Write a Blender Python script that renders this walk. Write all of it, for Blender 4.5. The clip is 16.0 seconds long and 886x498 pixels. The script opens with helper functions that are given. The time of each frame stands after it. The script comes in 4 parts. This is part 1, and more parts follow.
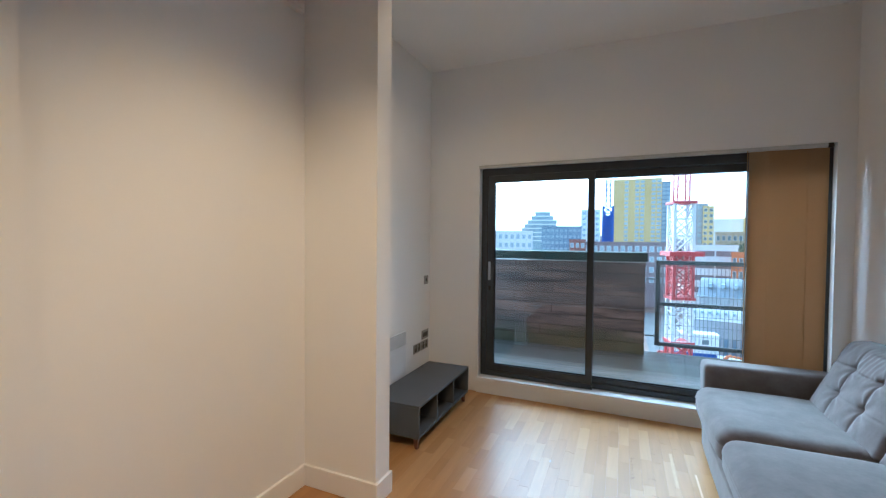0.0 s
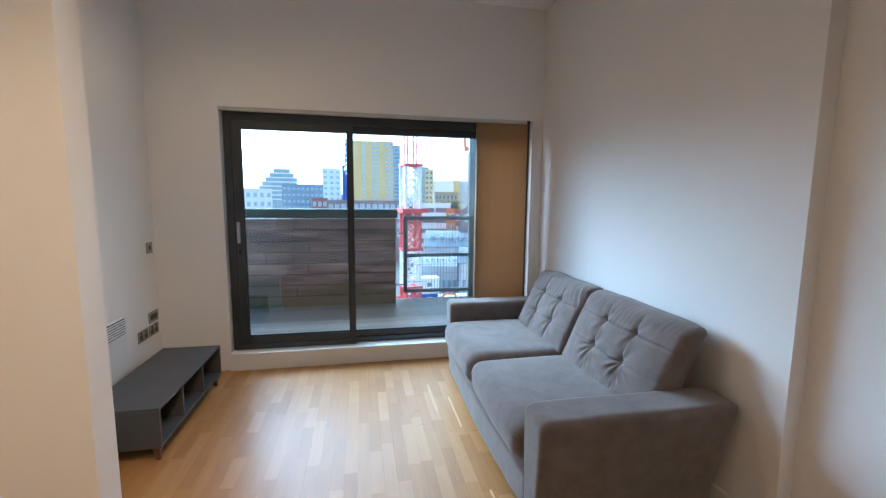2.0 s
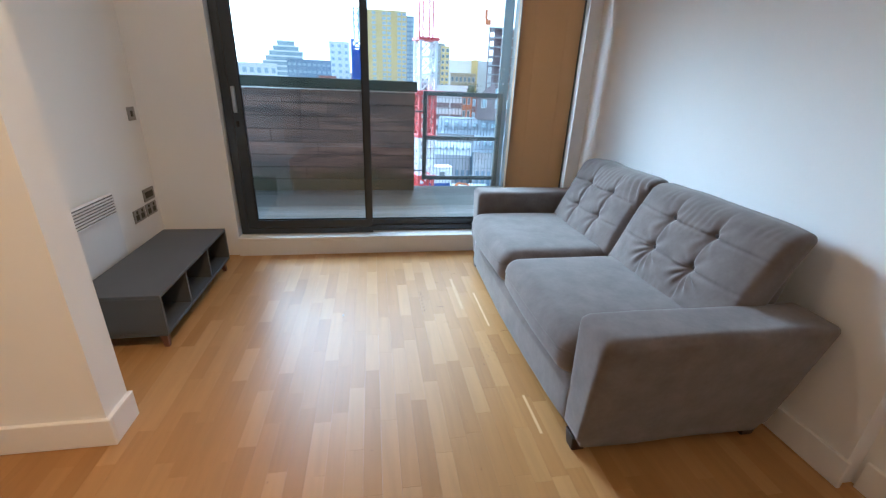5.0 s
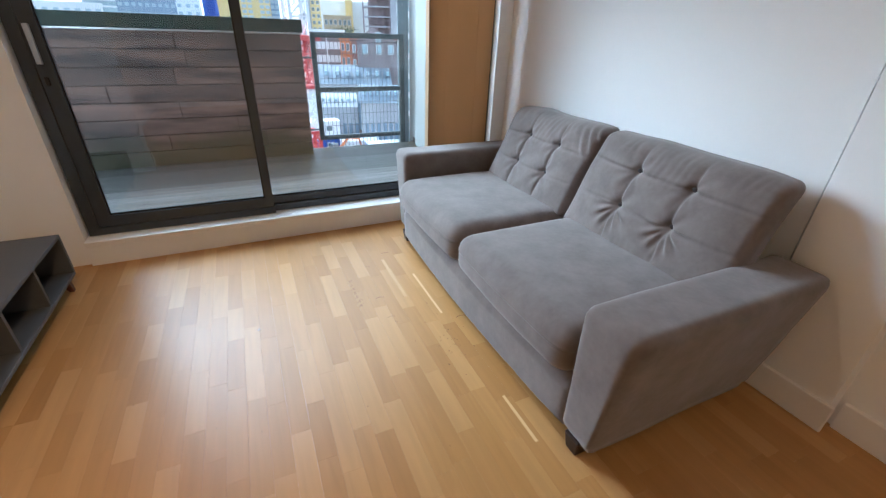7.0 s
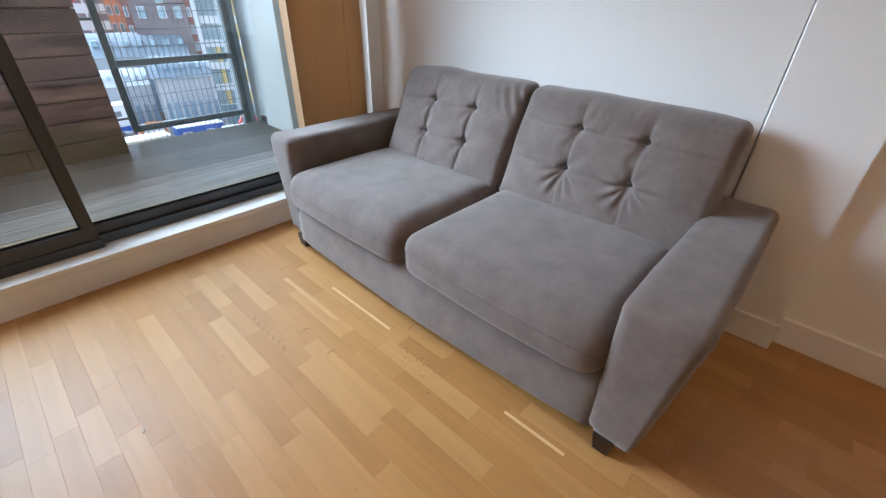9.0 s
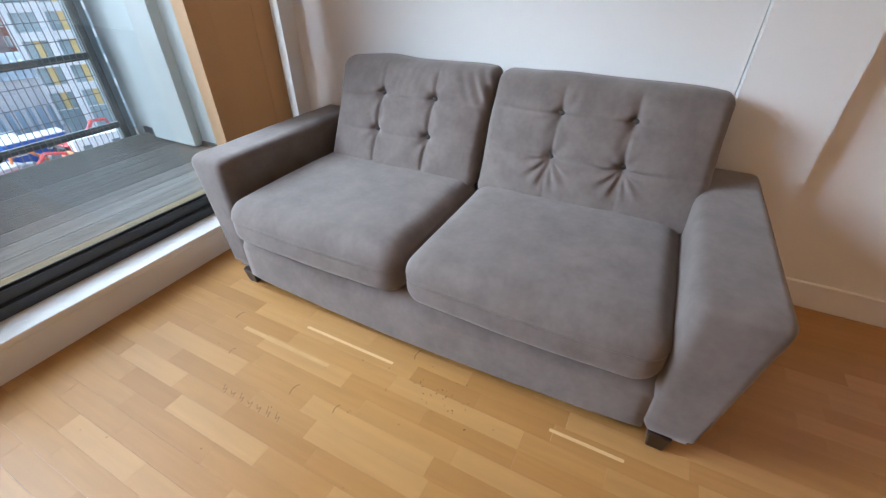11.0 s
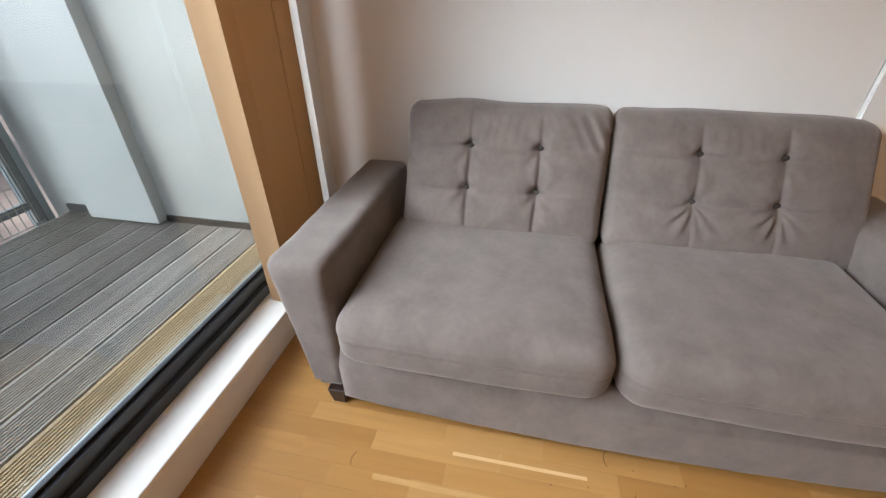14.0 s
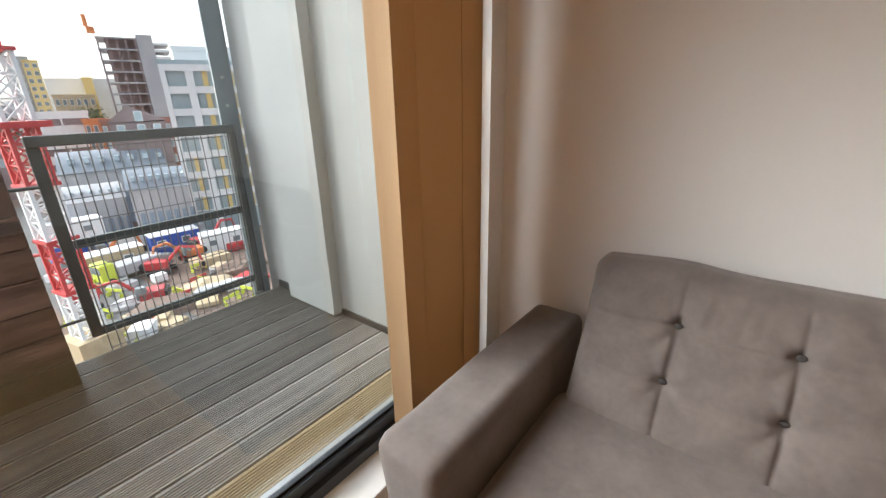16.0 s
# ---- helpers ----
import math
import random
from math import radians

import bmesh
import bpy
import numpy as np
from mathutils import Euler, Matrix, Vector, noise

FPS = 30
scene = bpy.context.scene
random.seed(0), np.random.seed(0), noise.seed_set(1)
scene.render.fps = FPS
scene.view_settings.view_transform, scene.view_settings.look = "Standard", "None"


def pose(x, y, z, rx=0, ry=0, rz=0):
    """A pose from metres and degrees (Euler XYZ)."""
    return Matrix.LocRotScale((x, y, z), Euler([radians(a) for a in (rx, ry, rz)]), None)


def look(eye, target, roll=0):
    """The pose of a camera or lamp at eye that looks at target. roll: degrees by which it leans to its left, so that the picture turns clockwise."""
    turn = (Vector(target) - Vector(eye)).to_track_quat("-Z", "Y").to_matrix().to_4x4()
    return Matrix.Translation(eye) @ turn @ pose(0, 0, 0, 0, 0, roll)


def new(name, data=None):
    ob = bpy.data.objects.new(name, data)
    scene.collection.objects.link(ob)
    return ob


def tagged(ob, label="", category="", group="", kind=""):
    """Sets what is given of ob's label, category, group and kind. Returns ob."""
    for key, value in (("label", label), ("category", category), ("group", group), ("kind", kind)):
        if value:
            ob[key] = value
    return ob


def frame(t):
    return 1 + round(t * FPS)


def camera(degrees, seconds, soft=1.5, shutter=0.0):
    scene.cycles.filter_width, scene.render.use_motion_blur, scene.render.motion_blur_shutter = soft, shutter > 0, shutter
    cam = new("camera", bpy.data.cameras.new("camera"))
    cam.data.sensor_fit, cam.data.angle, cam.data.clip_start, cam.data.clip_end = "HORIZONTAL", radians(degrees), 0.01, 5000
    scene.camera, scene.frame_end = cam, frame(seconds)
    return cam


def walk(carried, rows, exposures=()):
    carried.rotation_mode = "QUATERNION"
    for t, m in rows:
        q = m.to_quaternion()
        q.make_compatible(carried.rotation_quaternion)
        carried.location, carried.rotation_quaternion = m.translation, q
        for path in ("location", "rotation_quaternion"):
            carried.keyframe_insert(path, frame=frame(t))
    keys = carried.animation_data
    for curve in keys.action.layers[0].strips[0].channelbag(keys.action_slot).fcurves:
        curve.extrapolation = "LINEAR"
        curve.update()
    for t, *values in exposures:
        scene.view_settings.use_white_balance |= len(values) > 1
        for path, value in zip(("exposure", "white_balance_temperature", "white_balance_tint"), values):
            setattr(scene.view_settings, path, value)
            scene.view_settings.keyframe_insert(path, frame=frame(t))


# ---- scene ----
cam = camera(94.1, 16.0, 1.3)
WARM = 16.0
PATH = [
    (0, (1.28, -3.817, 1.486), (0.484, -1.983, 1.438), 0.5),
    (0.5, (1.219, -3.794, 1.505), (0.69, -1.866, 1.497), 0.5),
    (1, (1.152, -3.765, 1.49), (0.971, -1.773, 1.469), 0.4),
    (1.5, (1.118, -3.722, 1.481), (1.267, -1.73, 1.378), 0.3),
    (2, (1.112, -3.683, 1.469), (1.499, -1.735, 1.233), 0.5),
    (2.5, (1.09, -3.659, 1.437), (1.589, -1.761, 1.051), 0.9),
    (3, (1.081, -3.635, 1.406), (1.545, -1.762, 0.883), 1.6),
    (3.5, (1.081, -3.585, 1.358), (1.409, -1.708, 0.75), 2.3),
    (6, (1.027, -3.042, 1.349), (1.365, -1.255, 0.515), 2.2),
    (6.5, (0.985, -2.936, 1.327), (1.547, -1.232, 0.443), 2.1),
    (7, (0.986, -2.795, 1.301), (1.741, -1.197, 0.364), 2.0),
    (7.5, (0.982, -2.64, 1.283), (1.899, -1.156, 0.304), 2.0),
    (8, (0.976, -2.543, 1.259), (2.029, -1.175, 0.249), 2.3),
    (8.5, (0.949, -2.412, 1.243), (2.113, -1.158, 0.206), 1.9),
    (9, (0.899, -2.268, 1.231), (2.163, -1.131, 0.178), 1.6),
    (11.5, (0.893, -1.732, 1.243), (2.418, -1.086, 0.123), 0.4),
    (12, (0.861, -1.555, 1.231), (2.452, -1.034, 0.137), 1.1),
    (12.5, (0.846, -1.373, 1.26), (2.461, -0.943, 0.161), 0.8),
    (13, (0.836, -1.22, 1.27), (2.465, -0.865, 0.165), 0.4),
    (13.5, (0.889, -1.074, 1.26), (2.529, -0.756, 0.16), 0.1),
    (14, (0.971, -0.934, 1.279), (2.622, -0.585, 0.207), -0.4),
    (14.5, (1.034, -0.872, 1.291), (2.702, -0.416, 0.286), -0.7),
    (15, (1.121, -0.841, 1.304), (2.783, -0.2, 0.394), -1.1),
    (15.5, (1.253, -0.841, 1.328), (2.858, 0.057, 0.543), -1.1),
    (16, (1.339, -0.837, 1.372), (2.806, 0.338, 0.686), -1.3),
]
EXPO = [(0, 1.95, 4150, -7), (0.6, 1.9, 4150, -5), (3.5, 2.1, 4400, -4), (6, 2.05, 4400, -3), (7, 2.05, 4700, -1), (9, 1.95, 4950, 2), (12.5, 1.95, 5200, 4), (16, 1.6, 6150, 8)]
walk(cam, [(t, look(eye, target, roll)) for t, eye, target, roll in PATH], EXPO)

# ---- world, sun, exposure ----
world = bpy.data.worlds.new("overcast_sky")
scene.world = world
world.use_nodes = True
wn, wl = world.node_tree.nodes, world.node_tree.links
wn.clear()
sky = wn.new("ShaderNodeTexSky")
sky.sky_type, sky.sun_disc = "NISHITA", False
sky.sun_elevation, sky.sun_rotation = radians(33.5), radians(-31)
sky.air_density, sky.dust_density, sky.ozone_density = 1.0, 4.0, 0.6
grey = wn.new("ShaderNodeHueSaturation")
grey.inputs["Saturation"].default_value = 0.32
wbg = wn.new("ShaderNodeBackground")
wbg.inputs["Strength"].default_value = 0.15
wout = wn.new("ShaderNodeOutputWorld")
wl.new(sky.outputs["Color"], grey.inputs["Color"])
wl.new(grey.outputs["Color"], wbg.inputs["Color"])
wl.new(wbg.outputs["Background"], wout.inputs["Surface"])

sun = new("sun", bpy.data.lights.new("sun", "SUN"))
sun.data.energy, sun.data.angle, sun.data.color = 0.9, radians(60), (1.0, 0.98, 0.96)
sun.matrix_world = look((-7.4, 12.4, 9.6), (0, 0, 0))


def spot_lamp(name, x, y, z, tx, ty, tz, watts, angle, size=0.05):
    ob = new(name, bpy.data.lights.new(name, "SPOT"))
    ob.data.energy, ob.data.spot_size, ob.data.spot_blend, ob.data.shadow_soft_size = watts, radians(angle), 0.9, size
    ob.data.color = (1.0, 0.52, 0.22)
    ob.matrix_world = look((x, y, z), (tx, ty, tz))
    return ob


LAMP_SPOTS = [(0.25, -1.25), (1.3, -3.3), (1.9, -3.3), (0.9, -4.4), (1.9, -4.6)]
spot_lamp("spot_light_a", 1.3, -3.3, 3.08, -0.46, -2.05, 0.35, WARM * 3.3, 70)
spot_lamp("spot_light_b", 1.9, -3.3, 3.08, 2.2, -3.1, 0.0, WARM * 0.18, 100)
spot_lamp("spot_light_c", 0.9, -4.4, 3.08, 0.7, -4.2, 0.0, WARM * 0.5, 130)
spot_lamp("spot_light_e", 0.25, -1.25, 3.08, 0.55, -1.3, 0.0, WARM * 0.5, 165)
spot_lamp("spot_light_d", 1.9, -4.6, 3.08, 2.0, -4.4, 0.0, WARM * 0.4, 130)


# ---- materials ----
def surface(name, c1, c2, scale=4.0, rough=0.5, bump=0.0, fine=60.0, metal=0.0, spread=0.5, stretch=(1, 1, 1), rough_var=0.0, detail=4.0, spec=0.5, piece=0.0):
    """Two colours mixed by coarse and fine noise, with fine relief."""
    m = bpy.data.materials.new(name)
    m.use_nodes = True
    n, l = m.node_tree.nodes, m.node_tree.links
    b = n["Principled BSDF"]
    tc, mp = n.new("ShaderNodeTexCoord"), n.new("ShaderNodeMapping")
    mp.inputs["Scale"].default_value = stretch
    l.new(tc.outputs["Object"], mp.inputs["Vector"])
    a, f = n.new("ShaderNodeTexNoise"), n.new("ShaderNodeTexNoise")
    a.inputs["Scale"].default_value, a.inputs["Detail"].default_value = scale, detail
    f.inputs["Scale"].default_value, f.inputs["Detail"].default_value = fine, 3.0
    for t in (a, f):
        l.new(mp.outputs["Vector"], t.inputs["Vector"])
    add = n.new("ShaderNodeMath")
    add.operation = "MULTIPLY_ADD"
    add.inputs[1].default_value = 0.35
    l.new(f.outputs["Fac"], add.inputs[0])
    l.new(a.outputs["Fac"], add.inputs[2])
    r = n.new("ShaderNodeMapRange")
    r.inputs["From Min"].default_value, r.inputs["From Max"].default_value = 0.675 - spread / 2, 0.675 + spread / 2
    l.new(add.outputs[0], r.inputs["Value"])
    mix = n.new("ShaderNodeMix")
    mix.data_type = "RGBA"
    mix.inputs["A"].default_value, mix.inputs["B"].default_value = (*c1, 1), (*c2, 1)
    l.new(r.outputs["Result"], mix.inputs["Factor"])
    if piece:
        info, pr, sc = n.new("ShaderNodeObjectInfo"), n.new("ShaderNodeMapRange"), n.new("ShaderNodeVectorMath")
        pr.inputs["To Min"].default_value, pr.inputs["To Max"].default_value = 1 - piece, 1 + piece
        sc.operation = "SCALE"
        l.new(info.outputs["Random"], pr.inputs["Value"])
        l.new(mix.outputs["Result"], sc.inputs[0])
        l.new(pr.outputs["Result"], sc.inputs["Scale"])
        l.new(sc.outputs["Vector"], b.inputs["Base Color"])
    else:
        l.new(mix.outputs["Result"], b.inputs["Base Color"])
    b.inputs["Roughness"].default_value, b.inputs["Metallic"].default_value = rough, metal
    b.inputs["Specular IOR Level"].default_value = spec
    if rough_var:
        rr = n.new("ShaderNodeMapRange")
        rr.inputs["To Min"].default_value, rr.inputs["To Max"].default_value = rough - rough_var, rough + rough_var
        rr.inputs["From Min"].default_value, rr.inputs["From Max"].default_value = 0.35, 0.65
        l.new(a.outputs["Fac"], rr.inputs["Value"])
        l.new(rr.outputs["Result"], b.inputs["Roughness"])
    if bump:
        bp = n.new("ShaderNodeBump")
        bp.inputs["Strength"].default_value, bp.inputs["Distance"].default_value = 1.0, bump
        l.new(add.outputs[0], bp.inputs["Height"])
        l.new(bp.outputs["Normal"], b.inputs["Normal"])
    return m


def glass_mat(name, tint=(0.97, 0.985, 0.98), gloss=0.09):
    """A thin pane: clear, with a mirror-like sheen that grows at grazing angles."""
    m = bpy.data.materials.new(name)
    m.use_nodes = True
    n, l = m.node_tree.nodes, m.node_tree.links
    n.clear()
    out, mix, t, g, f = (n.new("ShaderNode" + k) for k in ("OutputMaterial", "MixShader", "BsdfTransparent", "BsdfGlossy", "LayerWeight"))
    f.inputs["Blend"].default_value = 0.5
    steep, lift = n.new("ShaderNodeMath"), n.new("ShaderNodeMath")
    steep.operation, lift.operation = "POWER", "MULTIPLY_ADD"
    steep.inputs[1].default_value, lift.inputs[1].default_value, lift.inputs[2].default_value = 4.0, 0.7, 0.07
    t.inputs["Color"].default_value = (*tint, 1)
    g.inputs["Roughness"].default_value = 0.01
    l.new(f.outputs["Facing"], steep.inputs[0])
    l.new(steep.outputs[0], lift.inputs[0])
    l.new(lift.outputs[0], mix.inputs["Fac"])
    l.new(t.outputs["BSDF"], mix.inputs[1])
    l.new(g.outputs["BSDF"], mix.inputs[2])
    l.new(mix.outputs["Shader"], out.inputs["Surface"])
    return m


def wood_floor(name, island):
    """Lacquered oak parquet; each piece has its own tone, from its object's or island's random value."""
    m = bpy.data.materials.new(name)
    m.use_nodes = True
    n, l = m.node_tree.nodes, m.node_tree.links
    b = n["Principled BSDF"]
    if island:
        src = n.new("ShaderNodeNewGeometry").outputs["Random Per Island"]
    else:
        src = n.new("ShaderNodeObjectInfo").outputs["Random"]
    geo = n.new("ShaderNodeNewGeometry")
    ramp = n.new("ShaderNodeValToRGB")
    cols = [(0.0, FLOOR_A), (0.3, FLOOR_B), (0.72, FLOOR_C), (0.93, FLOOR_D), (1.0, FLOOR_D)]
    for i, (p, c) in enumerate(cols):
        e = ramp.color_ramp.elements[0] if i == 0 else (ramp.color_ramp.elements[-1] if i == len(cols) - 1 else ramp.color_ramp.elements.new(p))
        e.position, e.color = p, (*c, 1)
    l.new(src, ramp.inputs["Fac"])
    mp = n.new("ShaderNodeMapping")
    mp.inputs["Scale"].default_value = (34, 2.4, 1)
    l.new(geo.outputs["Position"], mp.inputs["Vector"])
    off = n.new("ShaderNodeVectorMath")
    off.operation = "ADD"
    sc = n.new("ShaderNodeMath")
    sc.operation = "MULTIPLY"
    sc.inputs[1].default_value = 57.0
    l.new(src, sc.inputs[0])
    l.new(mp.outputs["Vector"], off.inputs[0])
    l.new(sc.outputs[0], off.inputs[1])
    g = n.new("ShaderNodeTexNoise")
    g.inputs["Scale"].default_value, g.inputs["Detail"].default_value, g.inputs["Distortion"].default_value = 1.0, 5.0, 0.6
    l.new(off.outputs["Vector"], g.inputs["Vector"])
    gr = n.new("ShaderNodeMapRange")
    gr.inputs["From Min"].default_value, gr.inputs["From Max"].default_value = 0.3, 0.7
    gr.inputs["To Min"].default_value, gr.inputs["To Max"].default_value = 0.93, 1.06
    l.new(g.outputs["Fac"], gr.inputs["Value"])
    mul = n.new("ShaderNodeVectorMath")
    mul.operation = "SCALE"
    l.new(ramp.outputs["Color"], mul.inputs[0])
    l.new(gr.outputs["Result"], mul.inputs["Scale"])
    l.new(mul.outputs["Vector"], b.inputs["Base Color"])
    s = n.new("ShaderNodeTexNoise")
    s.inputs["Scale"].default_value, s.inputs["Detail"].default_value = 1.6, 2.0
    l.new(geo.outputs["Position"], s.inputs["Vector"])
    sr = n.new("ShaderNodeMapRange")
    sr.inputs["To Min"].default_value, sr.inputs["To Max"].default_value = 0.33, 0.42
    sr.inputs["From Min"].default_value, sr.inputs["From Max"].default_value = 0.15, 0.85
    l.new(s.outputs["Fac"], sr.inputs["Value"])
    l.new(sr.outputs["Result"], b.inputs["Roughness"])
    bp = n.new("ShaderNodeBump")
    bp.inputs["Distance"].default_value = 0.0004
    l.new(g.outputs["Fac"], bp.inputs["Height"])
    l.new(bp.outputs["Normal"], b.inputs["Normal"])
    return m


FLOOR_A, FLOOR_B, FLOOR_C, FLOOR_D = (0.35, 0.178, 0.048), (0.382, 0.2, 0.057), (0.402, 0.216, 0.065), (0.452, 0.258, 0.09)
wall_paint = surface("wall_paint", (0.83, 0.828, 0.815), (0.865, 0.862, 0.85), 1.3, 0.75, 0.0005, 90.0, spread=0.9, spec=0.25)
ceiling_paint = surface("ceiling_paint", (0.86, 0.86, 0.85), (0.88, 0.88, 0.87), 1.0, 0.85, 0.0004, 80.0, spec=0.2)
gloss_paint = surface("gloss_paint", (0.82, 0.815, 0.8), (0.86, 0.855, 0.84), 3.0, 0.3, 0.0003, 40.0)
frame_grey = surface("frame_grey", (0.036, 0.043, 0.052), (0.05, 0.058, 0.068), 6.0, 0.38, 0.0002, 120.0, rough_var=0.06)
rubber_black = surface("rubber_black", (0.008, 0.008, 0.009), (0.016, 0.016, 0.017), 9.0, 0.5)
alu = surface("alu", (0.42, 0.43, 0.44), (0.52, 0.53, 0.54), 12.0, 0.35, 0.0002, 200.0, metal=0.8)
steel_rail = surface("steel_rail", (0.045, 0.06, 0.062), (0.085, 0.105, 0.108), 7.0, 0.42, 0.0006, 90.0, rough_var=0.1)
steel_post = surface("steel_post", (0.13, 0.165, 0.19), (0.18, 0.22, 0.25), 5.0, 0.45, 0.0004, 60.0)
wire_steel = surface("wire_steel", (0.13, 0.13, 0.125), (0.24, 0.24, 0.23), 12.0, 0.45, metal=0.5)
render_wall = surface("render_wall", (0.27, 0.285, 0.28), (0.345, 0.36, 0.355), 2.2, 0.9, 0.0006, 30.0, spread=0.7, spec=0.2)
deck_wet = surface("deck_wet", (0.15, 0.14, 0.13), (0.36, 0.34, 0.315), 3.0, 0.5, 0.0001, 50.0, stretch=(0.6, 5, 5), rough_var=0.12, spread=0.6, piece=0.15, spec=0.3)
# Wet wood, with the shade towards the planter put into these two colours.
deck_wet_shade = surface("deck_wet_shade", (0.028, 0.026, 0.021), (0.1, 0.095, 0.08), 3.0, 0.42, 0.0001, 50.0, stretch=(0.6, 5, 5), rough_var=0.1, spread=0.6, piece=0.2, spec=0.3)
deck_wet_half_shade = surface("deck_wet_half_shade", (0.065, 0.06, 0.054), (0.185, 0.174, 0.158), 3.0, 0.45, 0.0001, 50.0, stretch=(0.6, 5, 5), rough_var=0.12, spread=0.6, piece=0.15, spec=0.3)
# Near-black groove floors: the shade in the grooves is put into the colour.
deck_groove_shade = surface("deck_groove_shade", (0.012, 0.011, 0.01), (0.03, 0.027, 0.023), 9.0, 0.5)
deck_yellowish = surface("deck_yellowish", (0.26, 0.195, 0.11), (0.4, 0.31, 0.185), 3.0, 0.55, 0.0006, 50.0, stretch=(0.6, 5, 5), spread=0.5)
timber_a = surface("timber_a", (0.02, 0.011, 0.009), (0.17, 0.1, 0.075), 2.4, 0.65, 0.0004, 14.0, stretch=(0.8, 3, 6), spread=0.34, piece=0.4)


def add_moss(m, z_top):
    """Green growth on the lowest boards, with an uneven upper edge."""
    n, l = m.node_tree.nodes, m.node_tree.links
    b = n["Principled BSDF"]
    old = b.inputs["Base Color"].links[0].from_socket
    tc, sep, no = n.new("ShaderNodeTexCoord"), n.new("ShaderNodeSeparateXYZ"), n.new("ShaderNodeTexNoise")
    no.inputs["Scale"].default_value = 3.5
    l.new(tc.outputs["Object"], sep.inputs[0])
    l.new(tc.outputs["Object"], no.inputs["Vector"])
    su = n.new("ShaderNodeMath")
    su.operation = "MULTIPLY_ADD"
    su.inputs[1].default_value = -0.45
    l.new(no.outputs["Fac"], su.inputs[0])
    l.new(sep.outputs["Z"], su.inputs[2])
    r = n.new("ShaderNodeMapRange")
    r.inputs["From Min"].default_value, r.inputs["From Max"].default_value = z_top - 0.3, z_top - 0.12
    r.inputs["To Min"].default_value, r.inputs["To Max"].default_value = 0.8, 0.0
    l.new(su.outputs[0], r.inputs["Value"])
    mix = n.new("ShaderNodeMix")
    mix.data_type = "RGBA"
    mix.inputs["B"].default_value = (0.03, 0.036, 0.012, 1)
    l.new(r.outputs["Result"], mix.inputs["Factor"])
    l.new(old, mix.inputs["A"])
    l.new(mix.outputs["Result"], b.inputs["Base Color"])


add_moss(timber_a, 0.2)
moss_cap = surface("moss_cap", (0.008, 0.015, 0.013), (0.016, 0.032, 0.025), 7.0, 0.75, 0.002, 60.0, spec=0.2)
sofa_velvet = surface("sofa_velvet", (0.128, 0.109, 0.1), (0.218, 0.188, 0.174), 11.0, 0.9, 0.0012, 55.0, spread=0.8, detail=5.0, spec=0.15)
sofa_velvet.node_tree.nodes["Principled BSDF"].inputs["Sheen Weight"].default_value = 0.28
sofa_velvet.node_tree.nodes["Principled BSDF"].inputs["Sheen Roughness"].default_value = 0.45
button_velvet = surface("button_velvet", (0.05, 0.046, 0.045), (0.08, 0.074, 0.072), 30.0, 0.9)
dark_leg = surface("dark_leg", (0.018, 0.009, 0.006), (0.035, 0.018, 0.012), 12.0, 0.4, stretch=(4, 4, 1))
stand_grey = surface("stand_grey", (0.075, 0.08, 0.085), (0.09, 0.096, 0.102), 4.0, 0.5, 0.0002, 150.0)
stand_leg = surface("stand_leg", (0.12, 0.048, 0.028), (0.18, 0.08, 0.045), 12.0, 0.4, stretch=(5, 5, 1))
blind_cloth = surface("blind_cloth", (0.42, 0.275, 0.145), (0.48, 0.32, 0.175), 3.0, 0.85, 0.0006, 260.0, stretch=(1, 1, 0.25), spread=0.8)


def let_light_through(m, share):
    """Thin cloth: a share of the light passes and scatters in its own colour."""
    n, l = m.node_tree.nodes, m.node_tree.links
    b, out = n["Principled BSDF"], n["Material Output"]
    t, mix = n.new("ShaderNodeBsdfTranslucent"), n.new("ShaderNodeMixShader")
    l.new(b.inputs["Base Color"].links[0].from_socket, t.inputs["Color"])
    mix.inputs["Fac"].default_value = share
    l.new(b.outputs["BSDF"], mix.inputs[1])
    l.new(t.outputs["BSDF"], mix.inputs[2])
    l.new(mix.outputs["Shader"], out.inputs["Surface"])


let_light_through(blind_cloth, 0.42)
track_mat = surface("track_mat", (0.5, 0.5, 0.48), (0.58, 0.58, 0.56), 9.0, 0.4)
heater_white = surface("heater_white", (0.74, 0.75, 0.76), (0.78, 0.79, 0.8), 3.0, 0.35)
slot_dark = surface("slot_dark", (0.03, 0.034, 0.04), (0.05, 0.055, 0.065), 9.0, 0.6)
brushed = surface("brushed", (0.3, 0.29, 0.275), (0.38, 0.37, 0.35), 20.0, 0.32, stretch=(1, 1, 9), metal=0.9)
black_plastic = surface("black_plastic", (0.012, 0.012, 0.012), (0.02, 0.02, 0.02), 20.0, 0.35)
lamp_white = surface("lamp_white", (0.8, 0.8, 0.78), (0.84, 0.84, 0.82), 9.0, 0.3)
fluff = surface("fluff", (0.6, 0.58, 0.52), (0.7, 0.68, 0.62), 40.0, 0.9)
floor_streak = surface("floor_streak", (0.62, 0.42, 0.22), (0.7, 0.5, 0.29), 20.0, 0.35, stretch=(6, 1, 1))
soft_streak = surface("soft_streak", (0.47, 0.28, 0.11), (0.56, 0.36, 0.16), 14.0, 0.38, stretch=(9, 0.8, 1))
knot_dark = surface("knot_dark", (0.1, 0.04, 0.015), (0.2, 0.09, 0.035), 80.0, 0.5)
pane_glass = glass_mat("pane_glass")
floor_piece, floor_joined = wood_floor("oak_piece", False), wood_floor("oak_joined", True)
lamp_glow = bpy.data.materials.new("lamp_glow")
